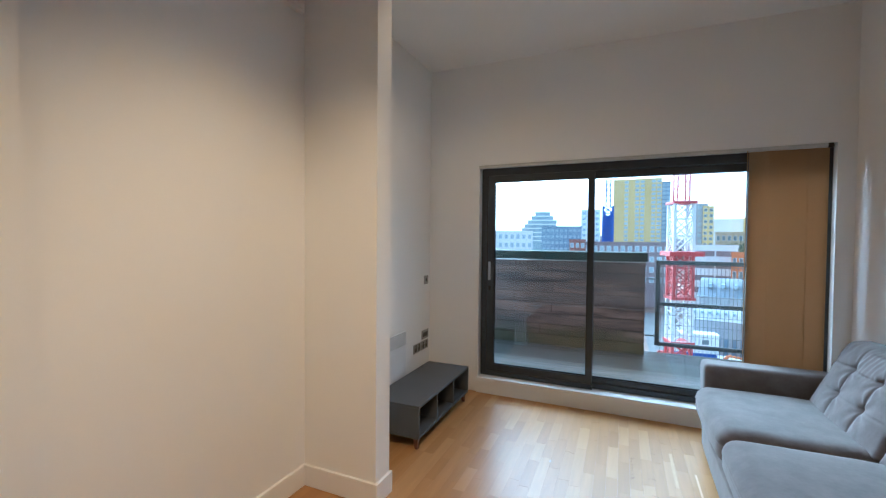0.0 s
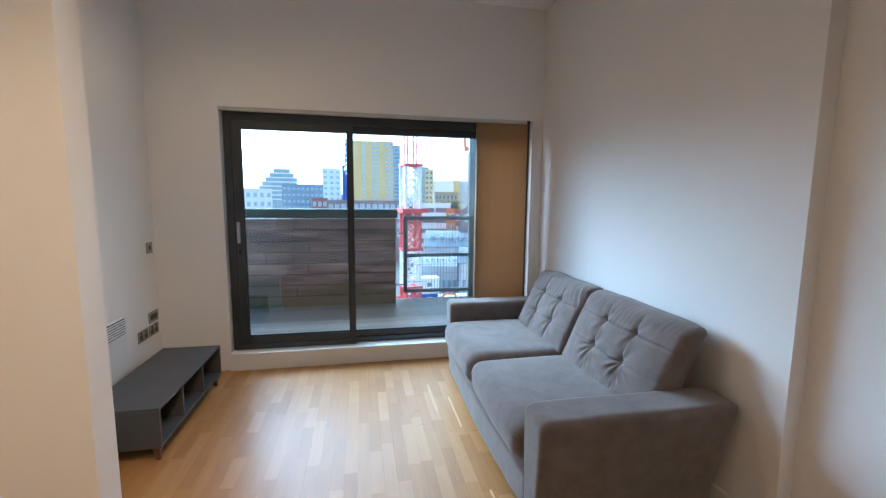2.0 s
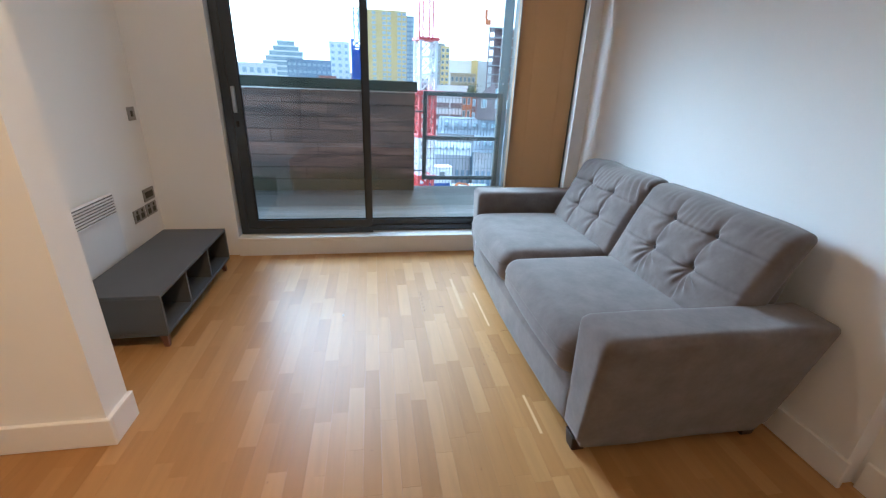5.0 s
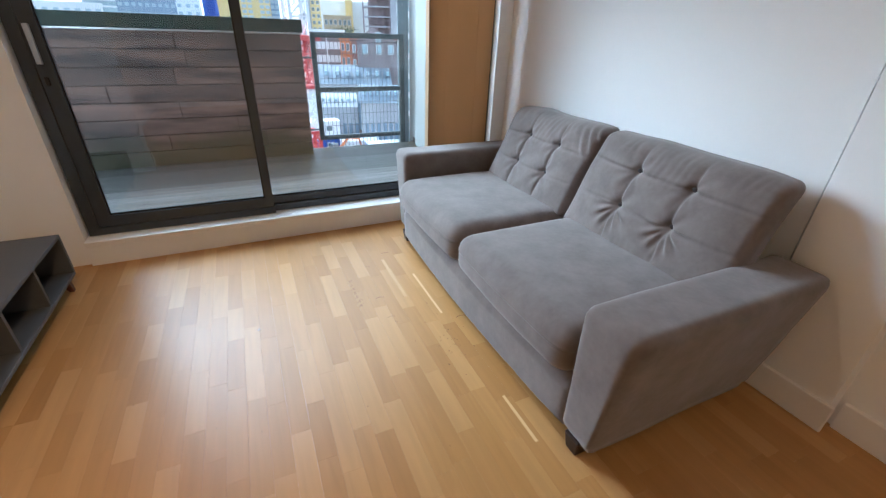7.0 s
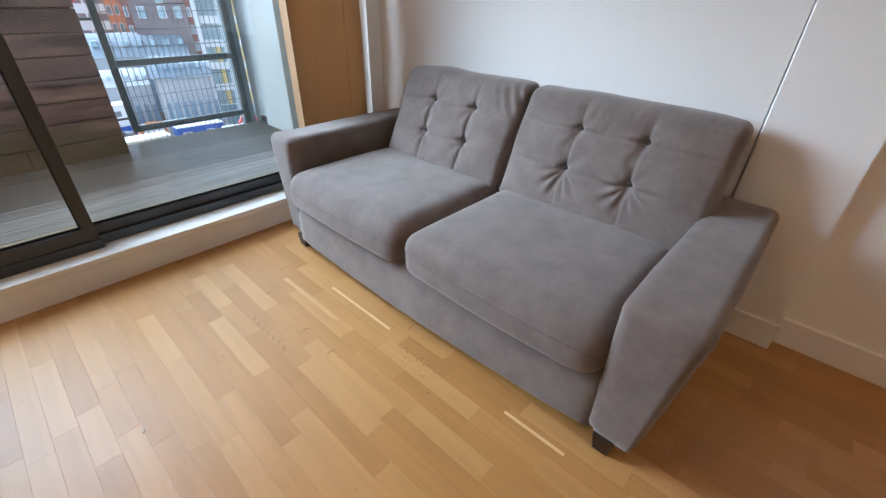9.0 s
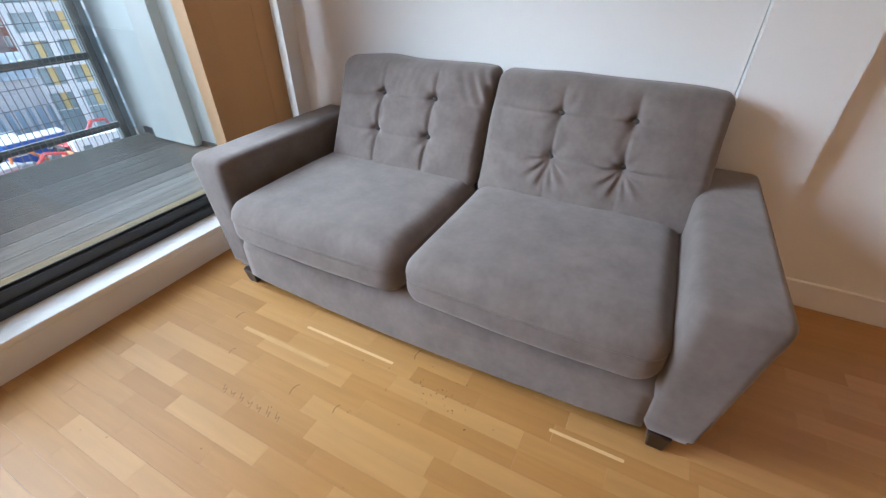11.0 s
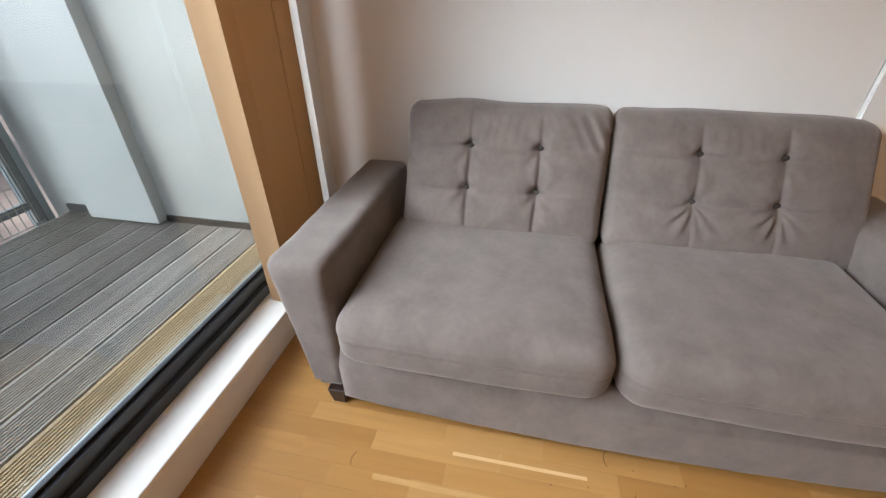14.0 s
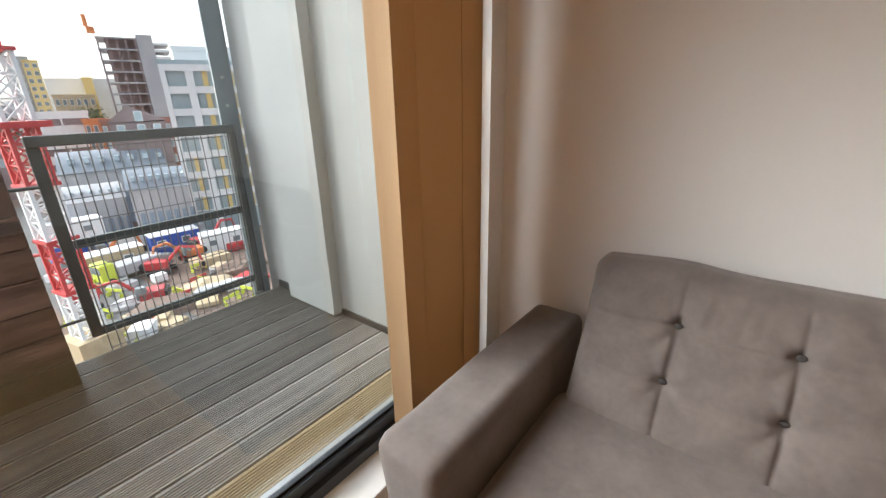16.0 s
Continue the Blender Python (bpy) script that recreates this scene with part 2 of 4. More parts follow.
lamp_glow.use_nodes = True
lamp_glow.node_tree.nodes["Principled BSDF"].inputs["Emission Color"].default_value = (1.0, 0.8, 0.55, 1)
lamp_glow.node_tree.nodes["Principled BSDF"].inputs["Emission Strength"].default_value = 6.0


# ---- mesh helpers ----
BASE = {}


def box(bm, x0, x1, y0, y1, z0, z1):
    vs = [bm.verts.new(p) for p in ((x0, y0, z0), (x1, y0, z0), (x1, y1, z0), (x0, y1, z0), (x0, y0, z1), (x1, y0, z1), (x1, y1, z1), (x0, y1, z1))]
    for f in ((3, 2, 1, 0), (4, 5, 6, 7), (0, 1, 5, 4), (1, 2, 6, 5), (2, 3, 7, 6), (3, 0, 4, 7)):
        bm.faces.new([vs[i] for i in f])
    return vs


def rbox(x0, x1, y0, y1, z0, z1, r=0.004, seg=2, warp=None):
    """A box with rounded edges, in a bmesh of its own; warp may move its corners first."""
    bm = bmesh.new()
    vs = box(bm, x0, x1, y0, y1, z0, z1)
    if warp:
        for v in vs:
            v.co = warp(v.co.copy())
    if r:
        bmesh.ops.bevel(bm, geom=list(bm.edges), offset=r, segments=seg, affect="EDGES", profile=0.5)
    return bm


def rod(bm, a, b, r, sides=8):
    """A round bar from a to b."""
    a, b = Vector(a), Vector(b)
    d = (b - a).normalized()
    u = d.orthogonal().normalized()
    w = d.cross(u)
    ring = [[bm.verts.new(p + r * (math.cos(2 * math.pi * i / sides) * u + math.sin(2 * math.pi * i / sides) * w)) for i in range(sides)] for p in (a, b)]
    for i in range(sides):
        j = (i + 1) % sides
        bm.faces.new((ring[0][i], ring[0][j], ring[1][j], ring[1][i]))
    bm.faces.new(ring[0][::-1])
    bm.faces.new(ring[1])


def finish(name, bm, material, smooth=False):
    me = bpy.data.meshes.new(name)
    bmesh.ops.recalc_face_normals(bm, faces=list(bm.faces))
    bm.to_mesh(me)
    bm.free()
    me.materials.append(material)
    if smooth:
        me.shade_smooth()
    return me


def thing(name, x, y, z, label, category, group="", kind=""):
    """An empty at the thing's base, which holds its parts."""
    ob = new(name)
    ob.location = (x, y, z)
    BASE[ob] = Vector((x, y, z))
    return tagged(ob, label, category, group, kind)


def part(name, bm, material, parent=None, label="", smooth=False, kind=""):
    """One mesh object, given in world metres, under a thing or a part."""
    base = BASE[parent] if parent else Vector()
    if parent:
        bmesh.ops.translate(bm, verts=list(bm.verts), vec=-base)
    ob = new(name, finish(name, bm, material, smooth))
    ob.parent = parent
    BASE[ob] = base
    return tagged(ob, label, kind=kind)


def solid(name, bm, material, label, category, group="", kind="", smooth=False):
    """A thing or a piece of the setting that is one mesh, with its origin at its base."""
    lo = Vector([min(v.co[i] for v in bm.verts) for i in range(3)])
    hi = Vector([max(v.co[i] for v in bm.verts) for i in range(3)])
    base = Vector(((lo.x + hi.x) / 2, (lo.y + hi.y) / 2, lo.z))
    bmesh.ops.translate(bm, verts=list(bm.verts), vec=-base)
    ob = new(name, finish(name, bm, material, smooth))
    ob.location = base
    BASE[ob] = base
    return tagged(ob, label, category, group, kind)


def setting(name, bm, material, label, category):
    return solid(name, bm, material, label, category, kind="structure")


def slabs(*boxes):
    bm = bmesh.new()
    for b in boxes:
        box(bm, *b)
    return bm


# ---- the room ----
H = 3.17
WIN_X1, SILL, HEAD = 2.675, 0.150, 2.20
setting("floor", slabs((-1.6, 3.2, -5.6, 0.0, -0.2, -0.004)), gloss_paint, "screed under the oak parquet floor", "floor")
setting("ceiling", slabs((-1.6, 3.2, -5.6, 0.30, H, H + 0.15)), ceiling_paint, "plain white painted plaster ceiling", "ceiling")
setting("wall_north", slabs((-0.75, 0.0, 0, 0.25, 0, H), (WIN_X1, 3.2, 0, 0.25, 0, H), (0, WIN_X1, 0, 0.25, HEAD, H), (0, WIN_X1, -0.025, 0.25, -0.15, SILL - 0.03)), wall_paint, "white painted wall round the balcony window", "wall")
setting("wall_west", slabs((-0.75, -0.52, -1.74, 0, 0, H)), wall_paint, "white painted side wall with the heater", "wall")
setting("wall_partition", slabs((-0.75, 0.045, -1.885, -1.74, 0, H)), wall_paint, "white painted end of a short partition wall", "wall")
setting("wall_hall", slabs((-0.75, -0.46, -3.16, -1.885, 0, H), (-0.75, -0.36, -5.6, -3.19, 0, H)), wall_paint, "white painted wall in warm lamp light", "wall")
setting("wall_east", slabs((2.78, 3.2, -2.10, 0, 0, H), (2.765, 3.2, -2.42, -2.11, 0, H), (2.84, 3.2, -5.6, -2.42, 0, H)), wall_paint, "white painted long wall with a shallow pier", "wall")
bm = bmesh.new()
for z in (0, H):
    for px, py in ((2.772, -2.1099), (2.78, -2.1035), (2.80, -2.1099)):
        bm.verts.new((px, py, z))
bm.verts.ensure_lookup_table()
for f in ((0, 1, 4, 3), (1, 2, 5, 4), (0, 2, 1), (3, 4, 5), (2, 0, 3, 5)):
    bm.faces.new([bm.verts[i] for i in f])
setting("pier_bead", bm, gloss_paint, "white painted slanting corner bead of the shallow pier", "trim")
setting("window_reveal", slabs((0.0, 0.004, -0.001, 0.064, SILL + 0.001, HEAD - 0.001)), gloss_paint, "white painted window reveal", "window")
setting("wall_south", slabs((-0.75, 3.2, -5.75, -5.6, 0, H)), wall_paint, "white painted back wall", "wall")
SK = 0.125


def skirting(x0, x1, y0, y1, label="white painted plain skirting board"):
    bm = rbox(x0, x1, y0, y1, 0, SK, 0.003, 1)
    setting("baseboard", bm, gloss_paint, label, "skirting board")


skirting(-0.46, 0.065, -1.903, -1.885)
skirting(0.045, 0.065, -1.885, -1.735)
skirting(-0.46, -0.442, -3.16, -1.903)
skirting(2.765, 2.78, -2.10, -0.003)
skirting(2.748, 2.765, -2.438, -2.10)
skirting(2.822, 2.84, -5.6, -2.438)
setting("sill", rbox(0.0, WIN_X1, -0.027, 0.11, SILL - 0.03, SILL, 0.004, 2), gloss_paint, "white painted window sill board", "window sill")

# ---- the sliding balcony door ----
FY0, FY1 = 0.065, 0.175
win = thing("window", 1.33, 0.12, SILL, "dark grey aluminium sliding balcony door with two panes", "sliding door", kind="structure")
FB, FT, FL, FR = SILL + 0.002, 2.199, 0.012, 2.675
part("window_frame", slabs((FL, FL + 0.055, FY0, FY1, FB, FT), (FR - 0.055, FR, FY0, FY1, FB, FT), (FL + 0.055, FR - 0.055, FY0, FY1, FT - 0.094, FT), (FL + 0.055, 1.055, FY0, FY1, FB, FB + 0.045), (1.055, FR - 0.055, 0.105, FY1, FB, FB + 0.045)), frame_grey, win)
part("threshold", rbox(FL, FR, FY1, 0.268, SILL - 0.02, SILL + 0.012, 0.003, 1), alu, win, "pale aluminium outer threshold")


def sash(name, x0, x1, y0, y1, z0, z1, sl, sr, st, sb):
    s = part(name, slabs((x0, x0 + sl, y0, y1, z0, z1), (x1 - sr, x1, y0, y1, z0, z1), (x0 + sl, x1 - sr, y0, y1, z1 - st, z1), (x0 + sl, x1 - sr, y0, y1, z0, z0 + sb)), frame_grey, win)
    ym = (y0 + y1) / 2
    g = part("pane", slabs((x0 + sl, x1 - sr, ym - 0.003, ym + 0.003, z0 + sb, z1 - st)), pane_glass, s, "clear glass pane")
    g.visible_shadow = False
    bm = slabs((x0 + sl, x1 - sr, ym - 0.009, ym - 0.004, z0 + sb, z0 + sb + 0.012), (x0 + sl, x1 - sr, ym - 0.009, ym - 0.004, z1 - st - 0.008, z1 - st), (x0 + sl, x0 + sl + 0.008, ym - 0.009, ym - 0.004, z0 + sb, z1 - st), (x1 - sr - 0.008, x1 - sr, ym - 0.009, ym - 0.004, z0 + sb, z1 - st))
    part("gasket", bm, rubber_black, s)
    return s


sash_a = sash("sliding_sash", 0.068, 1.05, 0.072, 0.115, FB + 0.048, FT - 0.096, 0.07, 0.048, 0.06, 0.062)
sash_b = sash("fixed_sash", 1.008, FR - 0.056, 0.125, 0.168, FB + 0.048, FT - 0.096, 0.036, 0.05, 0.055, 0.045)
part("glazing_bead", slabs((1.06, FR - 0.06, 0.1755, 0.181, FB + 0.015, FB + 0.05)), alu, win, "thin pale aluminium track edge")
hb = rbox(0.082, 0.106, 0.052, 0.072, 1.09, 1.27, 0.004, 2)
part("handle", hb, alu, sash_a, "brushed metal recessed door pull", smooth=False)
part("lock", rbox(0.084, 0.104, 0.064, 0.072, 0.99, 1.03, 0.003, 1), rubber_black, sash_a)

# ---- vertical blind ----
blind = thing("vertical_blind", 2.4, 0.03, SILL + 0.012, "beige fabric vertical blind drawn aside by the window", "blind")
part("track", rbox(0.0, 2.65, -0.008, 0.035, 2.168, 2.196, 0.003, 1), track_mat, blind, "slim white blind track")
part("end_cap", rbox(2.62, 2.652, -0.012, 0.037, 2.166, 2.198, 0.003, 1), rubber_black, blind)


def slat(x0, y0, x1, y1, bulge=0.008):
    """One hanging fabric slat between two edges, slightly curved, with its weight pocket."""
    bm = bmesh.new()
    a, b = Vector((x0, y0)), Vector((x1, y1))
    nrm = Vector((-(b - a).y, (b - a).x)).normalized()
    n, rows = 6, 12
    grid = []
    for k in range(rows + 1):
        z = SILL + 0.012 + (2.168 - SILL - 0.012) * k / rows
        sway = 0.0015 * math.sin(3.1 * z + 9 * x0) if bulge else 0.0
        row = []
        for i in range(n + 1):
            u = i / n
            p = a.lerp(b, u) + nrm * (bulge * 4 * u * (1 - u) + sway)
            row.append(bm.verts.new((p.x, p.y, z)))
        grid.append(row)
    for k in range(rows):
        for i in range(n):
            bm.faces.new((grid[k][i], grid[k][i + 1], grid[k + 1][i + 1], grid[k + 1][i]))
    bm.normal_update()
    bmesh.ops.solidify(bm, geom=list(bm.faces), thickness=0.0012)
    part("slat", bm, blind_cloth, blind)


slat(2.155, 0.060, 2.128, -0.060, 0.006)
slat(2.158, 0.014, 2.285, 0.004, 0.004)
for k in range(3):
    x = 2.286 + 0.115 * k
    slat(x, 0.010 + 0.0018 * (k % 2), x + 0.118, 0.010 + 0.0018 * (k % 2), 0.0)


# ---- sofa ----
def soft_block(lo, hi, r, cuts, shape=None):
    """A cushion: a finely divided block with round edges, shaped further by shape(p, s) with p in -1..1 and s the place."""
    lo, hi = Vector(lo), Vector(hi)
    c, h = (lo + hi) / 2, (hi - lo) / 2
    bm = bmesh.new()
    bmesh.ops.create_cube(bm, size=2.0)
    bmesh.ops.subdivide_edges(bm, edges=list(bm.edges), cuts=cuts, use_grid_fill=True)
    for v in bm.verts:
        u = v.co.copy()
        p = Vector((math.copysign(abs(u[i]) ** 0.9, u[i]) * h[i] for i in range(3)))
        q = Vector((max(-(h[i] - r[i]), min(h[i] - r[i], p[i])) for i in range(3)))
        d = Vector(((p[i] - q[i]) / r[i] for i in range(3)))
        if d.length > 1e-6:
            k = max(abs(x) for x in d)
            d = d.normalized() * k
        p = q + Vector((d[i] * r[i] for i in range(3)))
        s = Vector((p[i] / h[i] for i in range(3)))
        v.co = c + (shape(s, p) if shape else p)
    return bm


SX0, SX1 = 1.85, 2.73
sofa = thing("sofa", 2.3, -1.24, 0, "grey velvet two-seat sofa with buttoned back cushions", "sofa")


def base_shape(s, p):
    """The upholstered base: its front swells out slightly and sags a little at the middle."""
    w = Vector((p.x, p.y * 2.2, p.z * 3))
    if s.x < -0.5:
        p.x -= 0.022 * (1 - s.y ** 2) + noise.noise(w * 3.0) * 0.003
        p.x += 0.04 * max(0.0, (s.z - 0.35) / 0.65)
    if s.x > 0.5:
        p.x += 0.03 * s.z
    if s.z < 0:
        p.z -= 0.008 * (1 - s.y ** 2)
    return p


def back_warp(p):
    p.x += 0.11 * (p.z - 0.2) / 0.6
    return p


part("back_frame", rbox(2.48, 2.62, -2.05, -0.47, 0.2, 0.775, 0.045, 4, back_warp), sofa_velvet, sofa, smooth=True)


def arm(y_in, y_out, flare, x_front, top):
    """An arm whose outer side leans out towards its padded top."""
    bm = bmesh.new()
    bmesh.ops.create_cube(bm, size=2.0)
    bmesh.ops.subdivide_edges(bm, edges=list(bm.edges), cuts=22, use_grid_fill=True)
    hx, hy, hz = (2.735 - x_front) / 2, abs(y_out - y_in) / 2, (top - 0.066) / 2
    c = Vector(((2.735 + x_front) / 2, (y_in + y_out) / 2, 0.066 + hz))
    sgn = 1 if y_out > y_in else -1
    for v in bm.verts:
        p = Vector((v.co.x * hx, v.co.y * hy, v.co.z * hz))
        r = 0.042
        q = Vector((max(-(hx - r), min(hx - r, p.x)), max(-(hy - r), min(hy - r, p.y)), max(-(hz - 0.01), min(hz - r, p.z))))
        d = p - q
        if d.length > 1e-6:
            rr = r if p.z > -hz + r else max(0.012, r * 0.5)
            p = q + d.normalized() * min(d.length, rr)
        z01 = (p.z + hz) / (2 * hz)
        if p.y * sgn > 0:
            p.y += sgn * flare * (z01 - 1) * (p.y * sgn / hy)
        if p.x > 0:
            p.x += (p.x / hx) * 0.10 * (z01 - 1) ** 1
        p.x += 0.012 * (1 - z01) * (1 if p.x < 0 else 0)
        w = c + p
        p2 = noise.noise(w * 3.1) * 0.004 + noise.noise(w * 9.0) * 0.0015
        v.co = w + Vector((p2 * 0.5, p2, p2))
    part("arm", bm, sofa_velvet, sofa, smooth=True)


arm(-0.405, -0.20, 0.085, 1.83, 0.612)
arm(-2.058, -2.28, 0.075, 1.795, 0.598)


def leg(x, y):
    t = rbox(x - 0.035, x + 0.035, y - 0.032, y + 0.032, 0, 0.075, 0.004, 1, lambda p: Vector((x + (p.x - x) * (0.78 if p.z < 0.03 else 1.08), y + (p.y - y) * (0.78 if p.z < 0.03 else 1.08), p.z)))
    part("leg", t, dark_leg, sofa, "dark brown tapered wooden foot")


for lx, ly in ((1.873, -0.36), (1.853, -2.125), (2.62, -0.34), (2.62, -2.14)):
    leg(lx, ly)


def seat_shape(seed):
    def f(s, p):
        puff = 0.02 * (1 - s.x ** 4) * (1 - s.y ** 4)
        if s.z > 0:
            p.z += puff * s.z
        p.x -= 0.012 * (1 - s.y ** 2) * max(0.0, -s.x)
        w = Vector((p.x + seed, p.y, p.z))
        p.z += noise.noise(w * 4.0) * 0.005 + noise.noise(w * 11.0) * 0.0012
        if s.x < -0.5:
            p.x -= 0.0035 * math.exp(-((p.z - 0.028) / 0.005) ** 2)
            p.x += 0.003 * math.exp(-((p.z - 0.018) / 0.006) ** 2)
        return p
    return f


for name_y0, name_y1, seed in ((-1.236, -0.412, 0.0), (-2.062, -1.244, 5.0)):
    part("seat_cushion", soft_block((1.775, name_y0, 0.276), (2.50, name_y1, 0.468), (0.075, 0.08, 0.068), 40, seat_shape(seed)), sofa_velvet, sofa, smooth=True)

SLOPE = 0.47
part("base", soft_block((1.822, -2.075, 0.066), (2.64, -0.395, 0.30), (0.012, 0.012, 0.012), 30, base_shape), sofa_velvet, sofa, smooth=True)


def back_cushion(y0, y1, buttons, seed):
    """A tall cushion that leans back, drawn in at its buttons along stitched lines; thickness along x."""
    cz, cy = 0.66, (y0 + y1) / 2
    ys = sorted({b[0] for b in buttons})
    zs = sorted({b[1] for b in buttons})
    ys = [sum(b[0] for b in buttons[:2]) / 2, sum(b[0] for b in buttons[2:]) / 2]

    def f(s, p):
        y, z = p.y + cy, p.z + cz
        if s.x < 0.25:
            k = min(1.0, 0.25 - s.x)
            fall = (1 - s.y ** 6) * (1 - s.z ** 6)
            d = -0.042 * (1 - s.y ** 4) * (1 - s.z ** 4)
            for by in ys:
                d += (0.009 * math.exp(-((y - by) / 0.0055) ** 2) + 0.005 * math.exp(-((y - by) / 0.03) ** 2)) * fall
            for bz in zs:
                d += 0.0035 * math.exp(-((z - bz) / 0.008) ** 2) * fall
            for by, bz in buttons:
                r2 = (y - by) ** 2 + (z - bz) ** 2
                d += 0.024 * math.exp(-r2 / 0.0005) + 0.011 * math.exp(-r2 / 0.004)
                r = math.sqrt(r2) + 1e-4
                a = math.atan2(z - bz, y - by)
                low = bz < 0.7 and seed > 2 and z < bz + 0.01
                d += (0.0075 if low else 0.003) * math.sin(a * (11 if low else 7) + seed) * math.exp(-((r - 0.065) / 0.04) ** 2)
            w = Vector((seed, y, z))
            pleat = math.sin((y + 0.15 * noise.noise(w * 6)) * 95 + seed) * 0.0048 * (0.4 + abs(noise.noise(w * 3.0)) * 2)
            edge = math.exp(-((1 - s.z) / 0.18) ** 2) + 0.9 * math.exp(-((1 + s.z) / 0.22) ** 2)
            d += pleat * edge * fall
            mid = math.exp(-((y - sum(ys) / 2) / 0.11) ** 2) * max(0.0, (s.z - 0.25) / 0.75)
            d += math.sin((y + 0.12 * (z - 0.8)) * 175 + seed * 2 + 2.0 * noise.noise(w * 7)) * 0.0045 * mid * fall
            d += noise.noise(w * 5.0) * 0.007 + noise.noise(w * 14.0) * 0.0022
            if seed < 2:
                t = (y + 1.236) + (z - 0.895) * -0.7
                d += 0.007 * math.sin(t * 120) * math.exp(-((y + 1.19) ** 2 + (z - 0.84) ** 2) / 0.006)
            p.x += d * k
        w = Vector((seed + 3, y * 5, z * 5))
        p.z += noise.noise(w) * 0.008 * (0.75 + 0.45 * s.z)
        p.z += -0.010 * (abs(s.y) ** 6) * s.z
        p.y += noise.noise(w + Vector((9, 0, 0))) * 0.007
        p.x += p.z * SLOPE
        return p

    c = part("back_cushion", soft_block((2.488, y0, 0.425), (2.62, y1, 0.895), (0.055, 0.036, 0.036), 128, f), sofa_velvet, sofa, smooth=True)
    bm = bmesh.new()
    for by, bz in buttons:
        x = 2.4885 + (bz - cz) * SLOPE
        m = Matrix.Translation((x, by, bz)) @ Matrix.Rotation(-0.45, 4, "Y") @ Matrix.Diagonal((0.5, 1, 1, 1))
        b2 = bmesh.new()
        bmesh.ops.create_uvsphere(b2, u_segments=14, v_segments=8, radius=0.0125, matrix=m)
        part("button", b2, button_velvet, c, smooth=True)
    return c


back_cushion(-1.236, -0.455, [(-0.72, 0.756), (-0.714, 0.611), (-0.985, 0.760), (-0.984, 0.611)], 1.0)
back_cushion(-2.095, -1.246, [(-1.536, 0.772), (-1.534, 0.620), (-1.806, 0.775), (-1.807, 0.627)], 4.0)

# ---- low media unit ----
stand = thing("media_unit", -0.2, -0.76, 0, "low dark grey open media unit on short wooden legs", "tv stand")
UX0, UX1, UY0, UY1, UZ0, UZ1 = -0.40, 0.005, -1.275, -0.265, 0.083, 0.318
T = 0.018
part("top", rbox(UX0, UX1, UY0, UY1, UZ1 - T, UZ1, 0.0015, 1), stand_grey, stand)
part("bottom", rbox(UX0, UX1 - 0.002, UY0, UY1, UZ0, UZ0 + T, 0.0015, 1), stand_grey, stand)
# Near-black back puts the dark of the open compartments into its colour.
part("back", slabs((UX0, UX0 + 0.006, UY0 + T, UY1 - T, UZ0 + T, UZ1 - T)), black_plastic, stand, "back panel, blackened for the shade inside the unit")
for y in (UY0, UY1 - T):
    part("side", rbox(UX0, UX1, y, y + T, UZ0 + T, UZ1 - T, 0.0012, 1), stand_grey, stand)
for k in (1, 2):
    y = UY0 + (UY1 - UY0) * k / 3
    part("divider", rbox(UX0 + 0.006, UX1 - 0.01, y - T / 2, y + T / 2, UZ0 + T, UZ1 - T, 0.001, 1), stand_grey, stand)
for x in (UX0 + 0.05, UX1 - 0.045):
    for y in (UY0 + 0.05, UY1 - 0.05):
        bm = rbox(x - 0.02, x + 0.02, y - 0.02, y + 0.02, 0, UZ0, 0.003, 1, lambda p: Vector((x + (p.x - x) * (0.6 if p.z < 0.04 else 1.0) + (0.012 if x > -0.2 else -0.012) * (p.z < 0.04), y + (p.y - y) * (0.6 if p.z < 0.04 else 1.0) + (0.015 if y > -0.7 else -0.015) * (p.z < 0.04), p.z)))
        part("leg", bm, stand_leg, stand, "red-brown wooden leg")

# ---- panel heater ----
heater = thing("panel_heater", -0.48, -0.98, 0.26, "white flat electric panel heater with a slatted top grille", "heater")
HY0, HY1 = -1.40, -0.625
part("bracket", slabs((-0.519, -0.475, HY0 + 0.1, HY1 - 0.1, 0.3, 0.6)), slot_dark, heater)
part("casing", rbox(-0.475, -0.452, HY0, HY1, 0.26, 0.672, 0.006, 2), heater_white, heater)
part("grille_recess", slabs((-0.4519, -0.4512, HY0 + 0.006, HY1 - 0.012, 0.55, 0.666)), slot_dark, heater)
for k in range(7):
    z = 0.553 + 0.0163 * k
    part("grille_slat", rbox(-0.4511, -0.4435, HY0 + 0.006, HY1 - 0.015, z, z + 0.0095, 0.0015, 1), heater_white, heater)


# ---- sockets and switch ----
def plate(name, y0, y1, z0, z1, label, category):
    t = thing(name, -0.52, (y0 + y1) / 2, z0, label, category)
    part("plate", rbox(-0.5195, -0.513, y0, y1, z0, z1, 0.002, 2), brushed, t)
    return t


def dark(t, y0, y1, z0, z1, x=-0.5125, name="insert", d=0.002):
    part(name, rbox(x - 0.001, x + d, y0, y1, z0, z1, 0.0008, 1), black_plastic, t)


